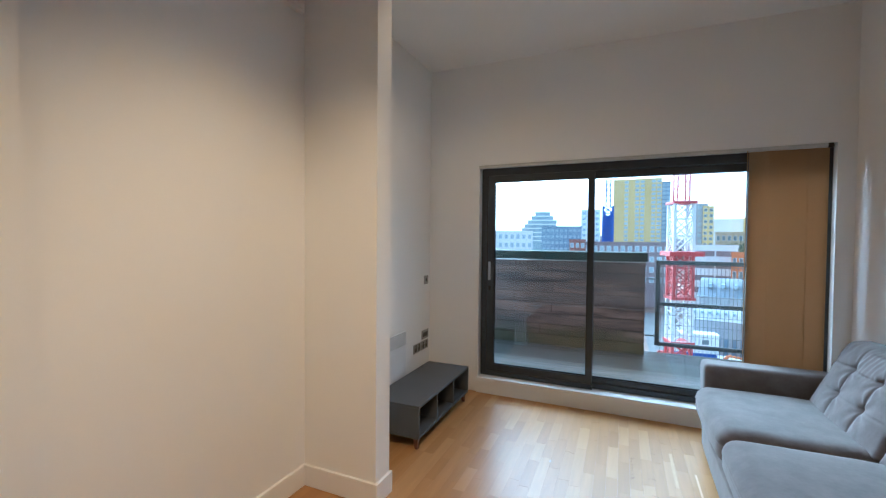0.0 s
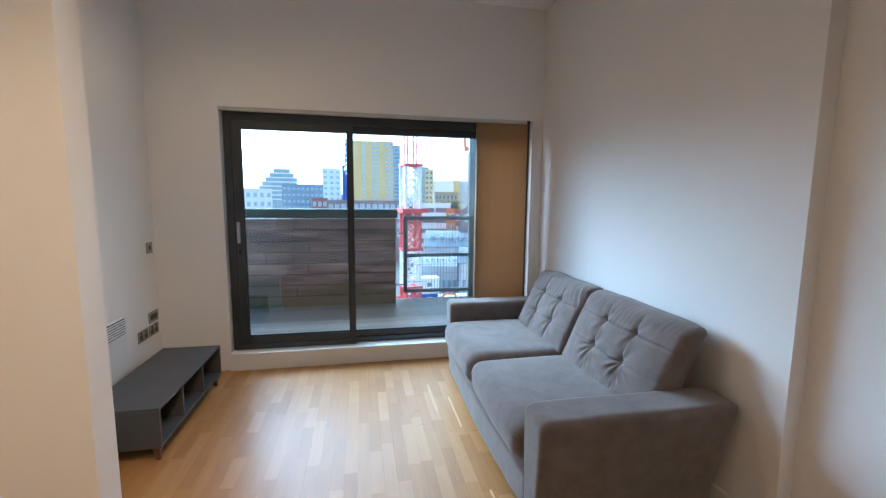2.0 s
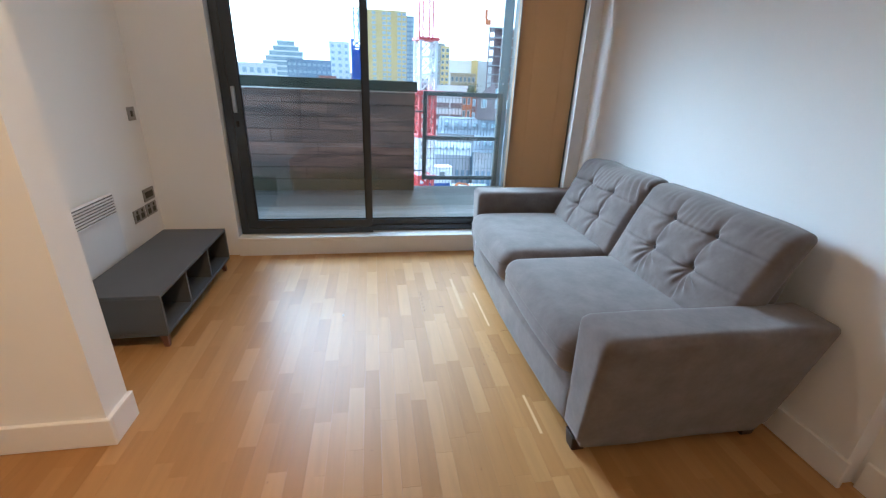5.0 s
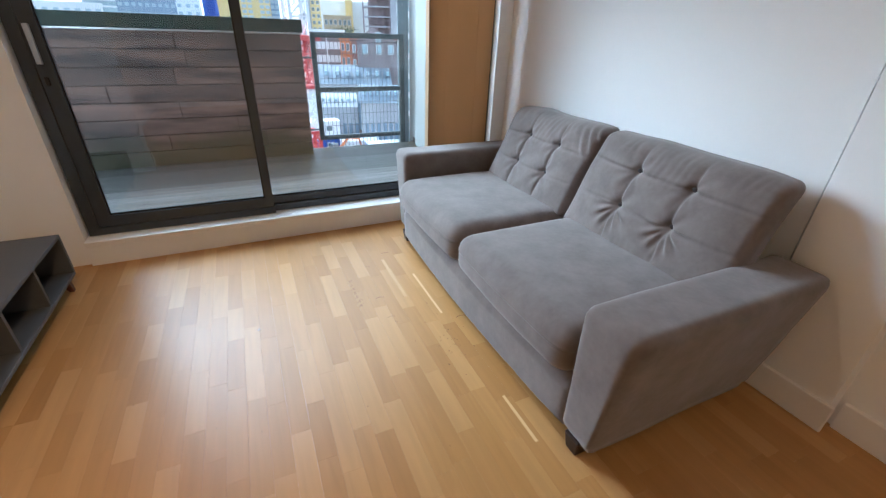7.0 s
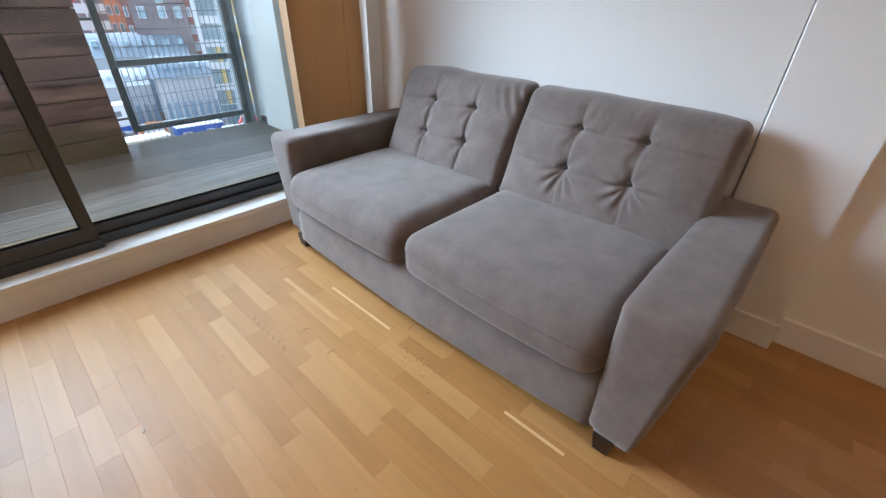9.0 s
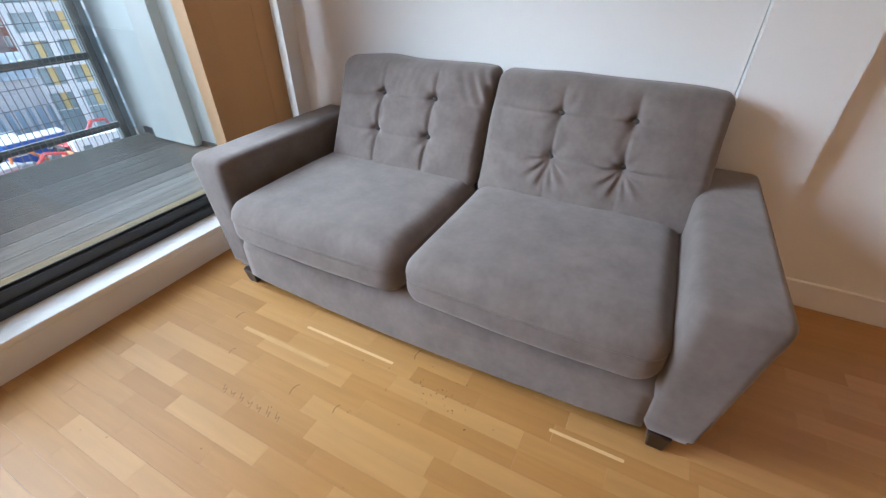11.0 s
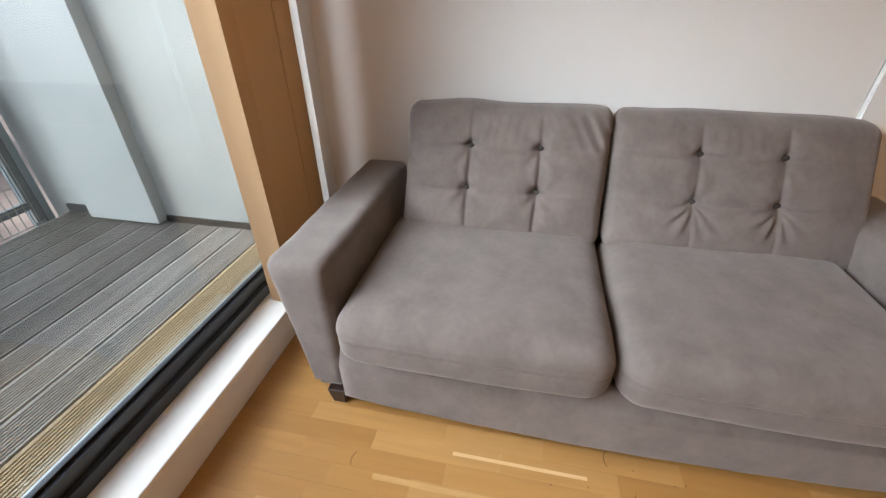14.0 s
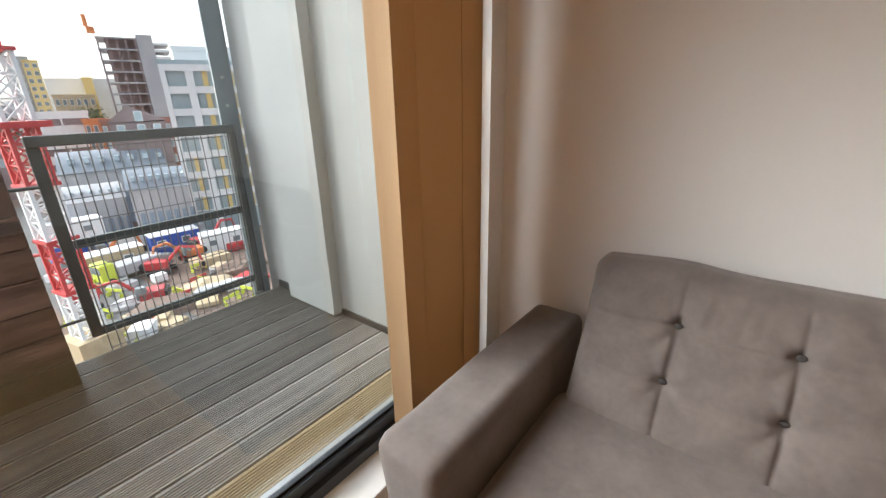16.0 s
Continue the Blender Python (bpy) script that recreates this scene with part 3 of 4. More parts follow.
t = plate("heater_switch", -0.141, -0.055, 1.035, 1.121, "brushed steel wall switch plate with a black rocker", "switch")
dark(t, -0.112, -0.086, 1.06, 1.097)
t = plate("aerial_socket", -0.187, -0.041, 0.491, 0.577, "brushed steel double width aerial plate with a black insert", "socket")
dark(t, -0.165, -0.065, 0.512, 0.556)
for y0 in (-0.356, -0.194):
    t = plate("double_socket", y0, y0 + 0.146, 0.388, 0.474, "brushed steel double power socket with black inserts", "socket")
    t["group"] = "double sockets by the media unit"
    for yc in (y0 + 0.04, y0 + 0.106):
        dark(t, yc - 0.02, yc + 0.02, 0.402, 0.44, name="socket_face", d=0.0012)
        dark(t, yc - 0.008, yc + 0.008, 0.446, 0.466, name="rocker", d=0.003)


# ---- ceiling spot lights ----
def ceiling_spot(x, y):
    t = thing("spot_light", x, y, H - 0.06, "white ceiling spot light with a glowing lamp", "light", "ceiling spot lights")
    bm = bmesh.new()
    rod(bm, (x, y, H - 0.001), (x, y, H - 0.012), 0.045, 24)
    part("ceiling_rose", bm, lamp_white, t, smooth=False)
    bm = bmesh.new()
    rod(bm, (x, y, H - 0.012), (x, y, H - 0.06), 0.034, 24)
    part("housing", bm, lamp_white, t)
    bm = bmesh.new()
    rod(bm, (x, y, H - 0.0602), (x, y, H - 0.063), 0.026, 24)
    part("lamp", bm, lamp_glow, t, "glowing warm lamp")


for sx, sy in LAMP_SPOTS:
    ceiling_spot(sx, sy)

vent = thing("air_vent", -0.445, -2.04, 2.78, "small white boxed vent high on the wall", "vent")
part("casing", rbox(-0.4595, -0.425, -2.15, -1.93, 2.78, 2.93, 0.006, 2), lamp_white, vent)
for k in range(5):
    part("louvre", rbox(-0.425, -0.420, -2.135, -1.945, 2.795 + 0.025 * k, 2.807 + 0.025 * k, 0.001, 1), lamp_white, vent)

# ---- balcony ----
DZ = 0.155
# Slab colour is black so that shade between the boards is painted in.
setting("balcony_slab", slabs((-2.2, 3.0, 0.25, 1.725, -0.12, 0.10)), rubber_black, "concrete balcony slab under the decking, blackened for the shade in the board gaps", "balcony")
setting("balcony_wall", slabs((2.70, 3.2, 0.25, 1.86, -2.0, 2.95)), render_wall, "white rendered side wall of the balcony", "wall")
setting("balcony_pier", slabs((2.632, 2.70, 1.04, 1.50, DZ + 0.012, 2.95)), render_wall, "white rendered flat pier on the balcony wall", "wall")
# Black strips stand in for the shadow band along the wall's foot.
setting("wall_foot_shadow", slabs((2.688, 2.70, 0.26, 1.04, 0.10, DZ + 0.035), (2.688, 2.70, 1.50, 1.73, 0.10, DZ + 0.045)), rubber_black, "black strip standing in for the shadowed gap at the foot of the wall", "trim")
setting("house_wall", slabs((-2.4, -0.75, 0.0, 0.25, -2.0, 4.2), (-0.75, 3.2, 0.0, 0.25, H + 0.15, 4.2)), render_wall, "rendered outer wall of the building", "wall")

post = thing("steel_post", 2.60, 1.88, -0.3, "tall blue-grey steel post beside the balcony railing", "post")
part("post", rbox(2.572, 2.688, 1.865, 1.885, -0.3, 4.2, 0.002, 1), steel_post, post)
for z in (0.5, 1.36, 1.52, 2.3):
    bm = bmesh.new()
    rod(bm, (2.625, 1.866, z), (2.625, 1.858, z), 0.009, 6)
    part("bolt", bm, alu, post)

rail = thing("balcony_railing", 2.13, 1.85, 0.1, "dark green-grey steel balcony railing with wire mesh infill", "railing")
RX0, RX1, RY = 1.665, 2.625, 1.85
part("top_rail", rbox(RX0, RX1, RY - 0.03, RY + 0.012, 1.200, 1.250, 0.003, 1), steel_rail, rail)
part("middle_rail", rbox(RX0 + 0.05, RX1 - 0.05, RY - 0.012, RY + 0.012, 0.695, 0.742, 0.003, 1), steel_rail, rail)
part("bottom_rail", rbox(RX0 + 0.05, RX1 - 0.05, RY - 0.012, RY + 0.012, 0.205, 0.252, 0.003, 1), steel_rail, rail)
part("stile", rbox(RX0, RX0 + 0.05, RY - 0.012, RY + 0.012, 0.205, 1.200, 0.003, 1), steel_rail, rail)
part("stile", rbox(RX1 - 0.05, RX1, RY - 0.012, RY + 0.012, 0.12, 1.200, 0.003, 1), steel_rail, rail)
part("post_joint", rbox(RX1, RX1 + 0.008, RY - 0.005, RY + 0.005, 0.1, 1.25, 0.001, 1), rubber_black, rail)
for z in (0.32, 1.02):
    bm = bmesh.new()
    rod(bm, (RX0, RY, z), (RX0 - 0.11, RY, z), 0.009, 8)
    part("fixing_bar", bm, steel_rail, rail)
mesh_p = part("mesh_frame", slabs((RX0 + 0.056, RX1 - 0.03, RY - 0.02, RY - 0.014, 0.085, 0.092)), wire_steel, rail)
nv, nh = 21, 10
for k in range(nv + 1):
    x = RX0 + 0.06 + (RX1 - RX0 - 0.1) * k / nv
    bm = bmesh.new()
    rod(bm, (x, RY - 0.0165, 0.085), (x, RY - 0.0165, 1.198), 0.0028, 6)
    part("wire", bm, wire_steel, rail)
for k in range(nh):
    z = 0.12 + 0.118 * k
    bm = bmesh.new()
    rod(bm, (RX0 + 0.056, RY - 0.0215, z), (RX1 - 0.03, RY - 0.0215, z), 0.0028, 6)
    part("wire", bm, wire_steel, rail)

screen_x1, screen_y = 1.535, 1.50
timber = thing("timber_planter", 0.4, 1.7, DZ, "tall weathered timber-boarded planter with a dark capping and mossy foot", "planter")
rng = random.Random(4)
rows = 8
z0, z1 = DZ, 1.235
hh = (z1 - z0) / rows
part("core", slabs((-2.1, screen_x1 - 0.022, screen_y + 0.022, 1.93, z0, z1)), rubber_black, timber)
for k in range(rows):
    xs, x = [-2.1], -2.1 + rng.uniform(0.3, 1.0)
    while x < screen_x1 - 0.35:
        xs.append(x)
        x += rng.uniform(0.7, 1.5)
    xs.append(screen_x1)
    za, zb = z0 + k * hh, z0 + (k + 1) * hh - 0.006
    for xa, xb in zip(xs, xs[1:]):
        dy = rng.uniform(-0.003, 0.004)
        part("board", rbox(xa + 0.002, xb - 0.002, screen_y + dy, screen_y + dy + 0.021, za, zb, 0.003, 1), timber_a, timber)
    part("board", rbox(screen_x1 - 0.021, screen_x1 + 0.001, screen_y + 0.027, 1.93, za, zb, 0.003, 1), timber_a, timber)
part("capping", rbox(-2.12, screen_x1 + 0.02, screen_y - 0.025, 1.95, 1.242, 1.345, 0.006, 2), moss_cap, timber, "dark green weathered metal capping")
part("cap_trim", rbox(-2.12, screen_x1 + 0.01, screen_y - 0.012, screen_y - 0.004, 1.228, 1.240, 0.001, 1), alu, timber, "thin pale metal edge")


# decking boards with grooves, side by side along the balcony
def deck_mesh(name, width, length, mat, ridges=9):
    bm = bmesh.new()
    rim = 0.009
    prof = [(-width / 2, -0.02), (-width / 2, -0.001), (-width / 2 + 0.001, 0.0), (-width / 2 + rim, 0.0)]
    step = (width - 2 * rim) / ridges
    for i in range(ridges):
        a = -width / 2 + rim + i * step
        prof += [(a + 0.001, -0.005), (a + step * 0.42, -0.005), (a + step * 0.5, 0.0), (a + step * 0.96, 0.0)]
    prof += [(width / 2 - 0.001, 0.0)]
    prof += [(width / 2, -0.002), (width / 2, -0.02)]
    ends = [[bm.verts.new((x, y, z)) for y, z in prof] for x in (-length / 2, length / 2)]
    for i in range(len(prof) - 1):
        bm.faces.new((ends[0][i], ends[0][i + 1], ends[1][i + 1], ends[1][i]))
    bm.faces.new(ends[0])
    bm.faces.new(ends[1][::-1])
    me = finish(name, bm, mat)
    # Second material paints shade into the groove floors, so the ridges stand out.
    me.materials.append(deck_groove_shade)
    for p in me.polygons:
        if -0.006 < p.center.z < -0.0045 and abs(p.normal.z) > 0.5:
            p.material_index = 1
    return me


deck = tagged(new("decking"), "grooved grey timber decking, wet from rain", "decking", kind="structure")
deck.location = (0.3, 1.0, 0.1)
wet_me, yellowish_me = deck_mesh("deck_board", 0.1335, 4.85, deck_wet), deck_mesh("deck_board", 0.1335, 4.85, deck_yellowish)
shade_me, half_shade_me = deck_mesh("deck_board", 0.1335, 4.85, deck_wet_shade), deck_mesh("deck_board", 0.1335, 4.85, deck_wet_half_shade)
# Wet boards darken in steps towards the planter, its shade in their colour.
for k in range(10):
    ob = new("deck_board", yellowish_me if k == 0 else wet_me if k < 4 else half_shade_me if k < 7 else shade_me)
    ob.parent = deck
    y = 0.272 + 0.07 + 0.1455 * k
    ob.location = (0.0, y - 1.0, DZ - 0.1)
    if k == 0:
        tagged(ob, "pale yellowish decking board by the door")
    if k > 6:
        tagged(ob, "wet green-tinged decking board, darkened for the shade by the planter")
setting("deck_joists", slabs(*[(x, x + 0.05, 0.26, 1.72, 0.10, DZ - 0.02) for x in (-2.0, -1.4, -0.8, -0.2, 0.4, 1.0, 1.6, 2.2, 2.6)]), rubber_black, "dark joists under the decking", "joist")


# ---- the city beyond ----
GZ = -18.0
EX, EY, EZ = 1.2, -3.6, 1.48
mud = surface("mud", (0.13, 0.085, 0.065), (0.27, 0.2, 0.16), 0.12, 0.9, 0.0, 1.4)
asphalt = surface("asphalt", (0.1, 0.1, 0.1), (0.17, 0.17, 0.165), 0.1, 0.85, 0.0, 1.0)
# Building colours are lightened: distance haze is put into the colour.
c_white = surface("c_white", (0.76, 0.77, 0.77), (0.84, 0.84, 0.84), 0.2, 0.8, fine=2)
c_glass = surface("c_glass", (0.26, 0.34, 0.37), (0.48, 0.56, 0.58), 0.15, 0.25, fine=1)
c_darkblue = surface("c_darkblue", (0.15, 0.21, 0.28), (0.28, 0.35, 0.42), 0.1, 0.5, fine=1)
c_yellow = surface("c_yellow", (0.65, 0.48, 0.17), (0.75, 0.58, 0.26), 0.08, 0.7, fine=1)
c_blue = surface("c_blue", (0.03, 0.09, 0.4), (0.06, 0.14, 0.5), 0.5, 0.6, fine=3)
c_red = surface("c_red", (0.48, 0.035, 0.04), (0.6, 0.08, 0.08), 0.7, 0.5, fine=3)
c_orange = surface("c_orange", (0.6, 0.17, 0.05), (0.7, 0.25, 0.08), 0.7, 0.5, fine=3)
c_brick = surface("c_brick", (0.24, 0.1, 0.075), (0.36, 0.17, 0.13), 0.4, 0.9, fine=4)
c_brown = surface("c_brown", (0.2, 0.15, 0.155), (0.34, 0.27, 0.27), 0.3, 0.9, fine=3)
c_conc = surface("c_conc", (0.36, 0.36, 0.38), (0.5, 0.5, 0.51), 0.3, 0.9, fine=3)
c_roof = surface("c_roof", (0.13, 0.16, 0.2), (0.25, 0.28, 0.32), 0.15, 0.6, fine=1.5)
c_pane = surface("c_pane", (0.12, 0.145, 0.155), (0.28, 0.32, 0.34), 0.3, 0.2, fine=1)
c_palepane = surface("c_palepane", (0.35, 0.45, 0.5), (0.55, 0.62, 0.66), 0.3, 0.25, fine=1)
c_lime = surface("c_lime", (0.5, 0.6, 0.05), (0.65, 0.7, 0.1), 0.5, 0.6, fine=3)
c_tan = surface("c_tan", (0.42, 0.33, 0.2), (0.6, 0.48, 0.32), 0.8, 0.9, fine=4)
c_black = surface("c_black", (0.02, 0.02, 0.022), (0.05, 0.05, 0.05), 0.8, 0.7, fine=4)
leaves = surface("leaves", (0.05, 0.075, 0.03), (0.12, 0.13, 0.05), 0.8, 0.9, fine=5)

setting("ground", slabs((-3000, 3000, 3, 5000, GZ - 0.3, GZ)), mud, "brown muddy building site and city ground", "ground")


def spot(az, d, z=GZ):
    return Vector((EX + d * math.sin(radians(az)), EY + d * math.cos(radians(az)), z))


def height(el, d):
    return EZ + d * math.tan(radians(el))


def place(ob, az, d, z=GZ, turn=0):
    ob.location = spot(az, d, z)
    ob.rotation_euler = (0, 0, radians(-az + turn))
    BASE[ob] = Vector()


def far_part(name, bm, mat, parent, label="", kind=""):
    ob = new(name, finish(name, bm, mat))
    ob.parent = parent
    BASE[ob] = Vector()
    return tagged(ob, label, kind=kind)


def window_mesh(w, h, frame, glass):
    bm = bmesh.new()
    t = 0.09
    for b in ((-w / 2, -w / 2 + t, -0.1, 0, 0, h), (w / 2 - t, w / 2, -0.1, 0, 0, h), (-w / 2 + t, w / 2 - t, -0.1, 0, 0, t), (-w / 2 + t, w / 2 - t, -0.1, 0, h - t, h)):
        box(bm, *b)
    n = len(bm.faces)
    box(bm, -w / 2 + t, w / 2 - t, -0.04, 0, t, h - t)
    me = finish("window", bm, frame)
    me.materials.append(glass)
    for i, p in enumerate(me.polygons):
        p.material_index = 1 if i >= n else 0
    return me


def building(label, az0, az1, d, el, depth, wall, floors, bays, frame=None, glass=None, win=(0.62, 0.55), floor_h=3.0, turn=0, name="building", rows=None, skip=None):
    """A block of flats or offices across two bearings, with a parapet and windows of its own on the side that is seen."""
    az = (az0 + az1) / 2
    w = 2 * d * math.tan(radians((az1 - az0) / 2))
    top = height(el, d)
    t = tagged(new(name), label, "building")
    place(t, az, d, GZ, turn)
    hgt = top - GZ
    far_part("wall", slabs((-w / 2, w / 2, 0, depth, 0, hgt)), wall, t)
    far_part("parapet", slabs((-w / 2 - 0.15, w / 2 + 0.15, -0.15, 0.25, hgt, hgt + 0.6)), wall, t)
    if floors and bays:
        bw = w / bays
        me = window_mesh(bw * win[0], floor_h * win[1], frame or c_white, glass or c_pane)
        for f in range(floors):
            for b in range(bays):
                if skip and skip(f, b):
                    continue
                ob = new("window", me)
                ob.parent = t
                ob.location = (-w / 2 + (b + 0.5) * bw, 0, hgt - (f + 1) * floor_h + floor_h * (1 - win[1]) / 2)
    return t, w, hgt


building("low white rendered block with small windows", -17.5, -11.2, 150, 1.0, 20, c_white, 4, 8, glass=c_palepane)
# stepped glass building
gb = tagged(new("building"), "pale glass building stepping up in leaning terraces", "building")
place(gb, -10.4, 300)
for k in range(8):
    z = (height(0.0, 300) - GZ) + 2.9 * k - 3
    a, b = -12 + 1.9 * max(0, k - 3) ** 1.15, 10.5 + 0.35 * k - 2.6 * max(0, k - 5)
    far_part("storey", slabs((a, b, 0.4 * k, 26, z, z + 2.1)), c_glass, gb)
    far_part("balcony", slabs((a - 0.5, b + 0.4, 0.4 * k - 1.0, 26, z + 2.1, z + 2.9)), c_white, gb)
far_part("lower_wall", slabs((-12, 12, 0, 26, 0, height(0.0, 300) - GZ - 3)), c_glass, gb)
building("dark blue office block with a flat roof", -10.0, -4.9, 210, 1.7, 25, c_darkblue, 5, 9, frame=c_darkblue, glass=c_palepane, win=(0.7, 0.45))
building("small red brick building", -6.4, -4.4, 150, -0.1, 12, c_brick, 3, 3, glass=c_palepane)
building("pale block beside a blue mast", -5.0, -2.6, 240, 3.9, 18, c_white, 9, 3, glass=c_palepane, win=(0.5, 0.5))
# ochre tower
tw, w, hh = building("tall ochre clad tower with columns of pale windows", -1.1, 4.4, 330, 7.6, 22, c_yellow, 15, 9, frame=c_white, glass=c_palepane, win=(0.74, 0.6), skip=lambda f, b: b in (0, 1, 3, 6))
building("grey glazed stair tower beside the ochre tower", 4.4, 5.3, 331, 7.1, 20, c_darkblue, 14, 2, frame=c_white, glass=c_palepane, win=(0.7, 0.6))
building("pale lower block beside the ochre tower", 7.6, 9.2, 260, 4.3, 18, c_conc, 9, 3, glass=c_palepane)
building("plain yellow clad block of flats", 8.7, 9.8, 255, 4.0, 14, c_yellow, 8, 2, glass=c_pane)
building("long white translucent hall", 9.8, 16.2, 190, 2.4, 30, c_white, 0, 0)
building("narrow yellow clad block of flats", 12.6, 13.4, 180, 2.5, 10, c_yellow, 0, 0)
building("orange and ochre low block", 10.0, 13.2, 165, 0.9, 14, c_tan, 2, 6, glass=c_pane)
building("white banded low building", 7.9, 12.2, 120, -0.7, 14, c_white, 4, 2, frame=c_white, glass=c_brown, win=(0.97, 0.5))
building("orange brick low building", 11.6, 13.4, 112, -1.5, 12, c_orange, 2, 3, glass=c_pane)
building("long red brick terrace of houses", 12.9, 19.0, 105, -1.6, 12, c_brick, 3, 10, glass=c_palepane)
building("long grey brick terrace of houses", -4.4, 5.5, 135, -0.4, 12, c_brown, 4, 12, glass=c_palepane)

# brown gabled house
gh = tagged(new("gabled_house"), "dark brown gabled house with white framed windows", "house")
place(gh, 16.0, 98)
hz = height(-1.7, 98) - GZ
far_part("wall", slabs((-4.2, 4.2, 0, 9, 0, hz)), c_brown, gh)
bm = bmesh.new()
r = [bm.verts.new(p) for p in ((-4.5, -0.3, hz), (-1.0, -0.3, hz + 2.8), (4.5, -0.3, hz + 0.2), (-4.5, 9, hz), (-1.0, 9, hz + 2.8), (4.5, 9, hz + 0.2))]
for f in ((0, 1, 2), (5, 4, 3), (0, 3, 4, 1), (1, 4, 5, 2), (2, 5, 3, 0)):
    bm.faces.new([r[i] for i in f])
far_part("roof", bm, c_brown, gh)
me = window_mesh(1.2, 1.8, c_white, c_palepane)
for x, z in ((-2.6, hz - 2.2), (0.4, hz - 2.2), (2.8, hz - 2.2), (0.3, hz + 0.1)):
    ob = new("window", me)
    ob.parent = gh
    ob.location = (x, -0.32, z)

# tower under construction
ct = tagged(new("tower_shell"), "grey concrete tower shell under construction with open floors", "building")
place(ct, 16.9, 150)
ch = height(6.4, 150) - GZ
for k in range(14):
    z = ch - 2.75 * k
    w0 = -6.4
    far_part("floor_slab", slabs((w0, 3.4, 0, 12, z - 0.35, z)), c_conc, ct)
    for x in (-6.2, -4.2, -2.2, -0.2, 1.8):
        far_part("column", slabs((x, x + 0.4, 0.1, 0.6, z - 2.75, z - 0.35)), c_brown, ct)
    far_part("core", slabs((-4.6, 3.2, 3, 11, z - 2.75, z - 0.35)), c_brown, ct)
far_part("lift_core", slabs((2.4, 6.0, -0.4, 12, 0, ch + 0.8)), c_conc, ct)
for k in range(4):
    far_part("edge_deck", slabs((3.4, 9.5, -0.2, 10, ch - 1.6 - 1.7 * k, ch - 1.0 - 1.7 * k)), c_white, ct)
oc = tagged(new("site_hoist"), "small orange hoist on the tower shell", "hoist")
place(oc, 14.3, 149, height(6.6, 149))
bm = bmesh.new()
rod(bm, (0, 0, 0), (0, 0, 1.5), 0.9, 8)
rod(bm, (-0.7, 0, 1.5), (-0.7, 0, 4.2), 0.5, 8)
far_part("housing", bm, c_orange, oc)

# white framed flats
fw, w, hh = building("white framed block of flats with yellow panels", 18.9, 29.0, 76, 3.9, 14, c_glass, 0, 0)
hgt = hh
nb = 4
bw = w / nb
for f in range(7):
    z = hgt - 3.0 * (f + 1)
    far_part("floor_band", slabs((-w / 2, w / 2, -0.5, 0.0, z + 2.15, z + 3.0)), c_white, fw)
    for b in range(nb):
        x = -w / 2 + b * bw
        far_part("pane", slabs((x + 0.85, x + bw * 0.5, -0.12, 0, z + 0.3, z + 2.1)), c_glass, fw)
        if b >= 1 or f > 3:
            far_part("yellow_panel", slabs((x + bw * 0.5 + 0.05, x + bw * 0.72, -0.25, 0, z, z + 2.35)), c_yellow, fw)
        far_part("balustrade", slabs((x + 0.7, x + bw, -0.55, -0.5, z, z + 0.12)), c_white, fw)
for b in range(nb + 1):
    x = -w / 2 + b * bw
    far_part("pier", slabs((x - 0.35 * (b > 0), x + 0.65, -0.62, 0, 0, hgt)), c_white, fw)
building("white stepped top storeys", 20.5, 28.0, 84, 5.3, 10, c_white, 0, 0)


# tower crane and blue mast
def lattice(parent, name, w, z0, z1, mat, step, r=0.08, label=""):
    bm = bmesh.new()
    h = w / 2
    cs = ((-h, -h), (h, -h), (h, h), (-h, h))
    for x, y in cs:
        box(bm, x - r, x + r, y - r, y + r, z0, z1)
    n = max(1, round((z1 - z0) / step))
    for k in range(n):
        a, b = z0 + (z1 - z0) * k / n, z0 + (z1 - z0) * (k + 1) / n
        for i in range(4):
            p, q = cs[i], cs[(i + 1) % 4]
            rod(bm, (*p, a), (*q, b), r * 0.6, 4)
            rod(bm, (*q, a), (*p, b), r * 0.6, 4)
            rod(bm, (*p, a), (*q, a), r * 0.6, 4)
    far_part(name, bm, mat, parent, label)


crane = tagged(new("tower_crane"), "tower crane with a lattice mast in red and white sections", "crane")
place(crane, 6.6, 43, GZ, 20)
zb = 0.45 - GZ
for k, (a, b, m, lab) in enumerate(((zb - 16, zb - 12, c_white, "white mast section"), (zb - 12, zb - 8, c_red, "red mast section"), (zb - 8, zb - 4, c_white, "white mast section"), (zb - 4, zb, c_red, "red mast section"), (zb, zb + 4.6, c_white, "white mast section"))):
    lattice(crane, "mast_section", 1.55, a, b - 0.05, m, 1.3, 0.12, lab)
    far_part("collar", slabs((-1.0, 1.0, -1.0, 1.0, b - 0.22, b + 0.02)), m if m != c_white else c_red, crane)
far_part("platform", slabs((-1.3, 1.5, -1.3, 1.3, zb - 0.3, zb + 0.1)), c_red, crane)
lattice(crane, "top_mast", 1.0, zb + 4.6, zb + 12, c_red, 1.6, 0.05, "thin red upper mast")
far_part("base", slabs((-1.5, 1.5, -1.5, 1.5, 0, zb - 16)), c_tan, crane)

mast = tagged(new("hoist_mast"), "blue sheeted hoist mast beside the ochre tower", "mast")
place(mast, -1.7, 200)
mz = height(4.4, 200) - GZ
lattice(mast, "mast", 4.0, mz - 28, mz, c_blue, 3.0, 0.5)
far_part("sheeting", slabs((-2.4, 2.2, 0, 3, mz - 34, mz - 4)), c_blue, mast)
lattice(mast, "upper_mast", 2.0, mz, mz + 12, c_blue, 2.5, 0.25)


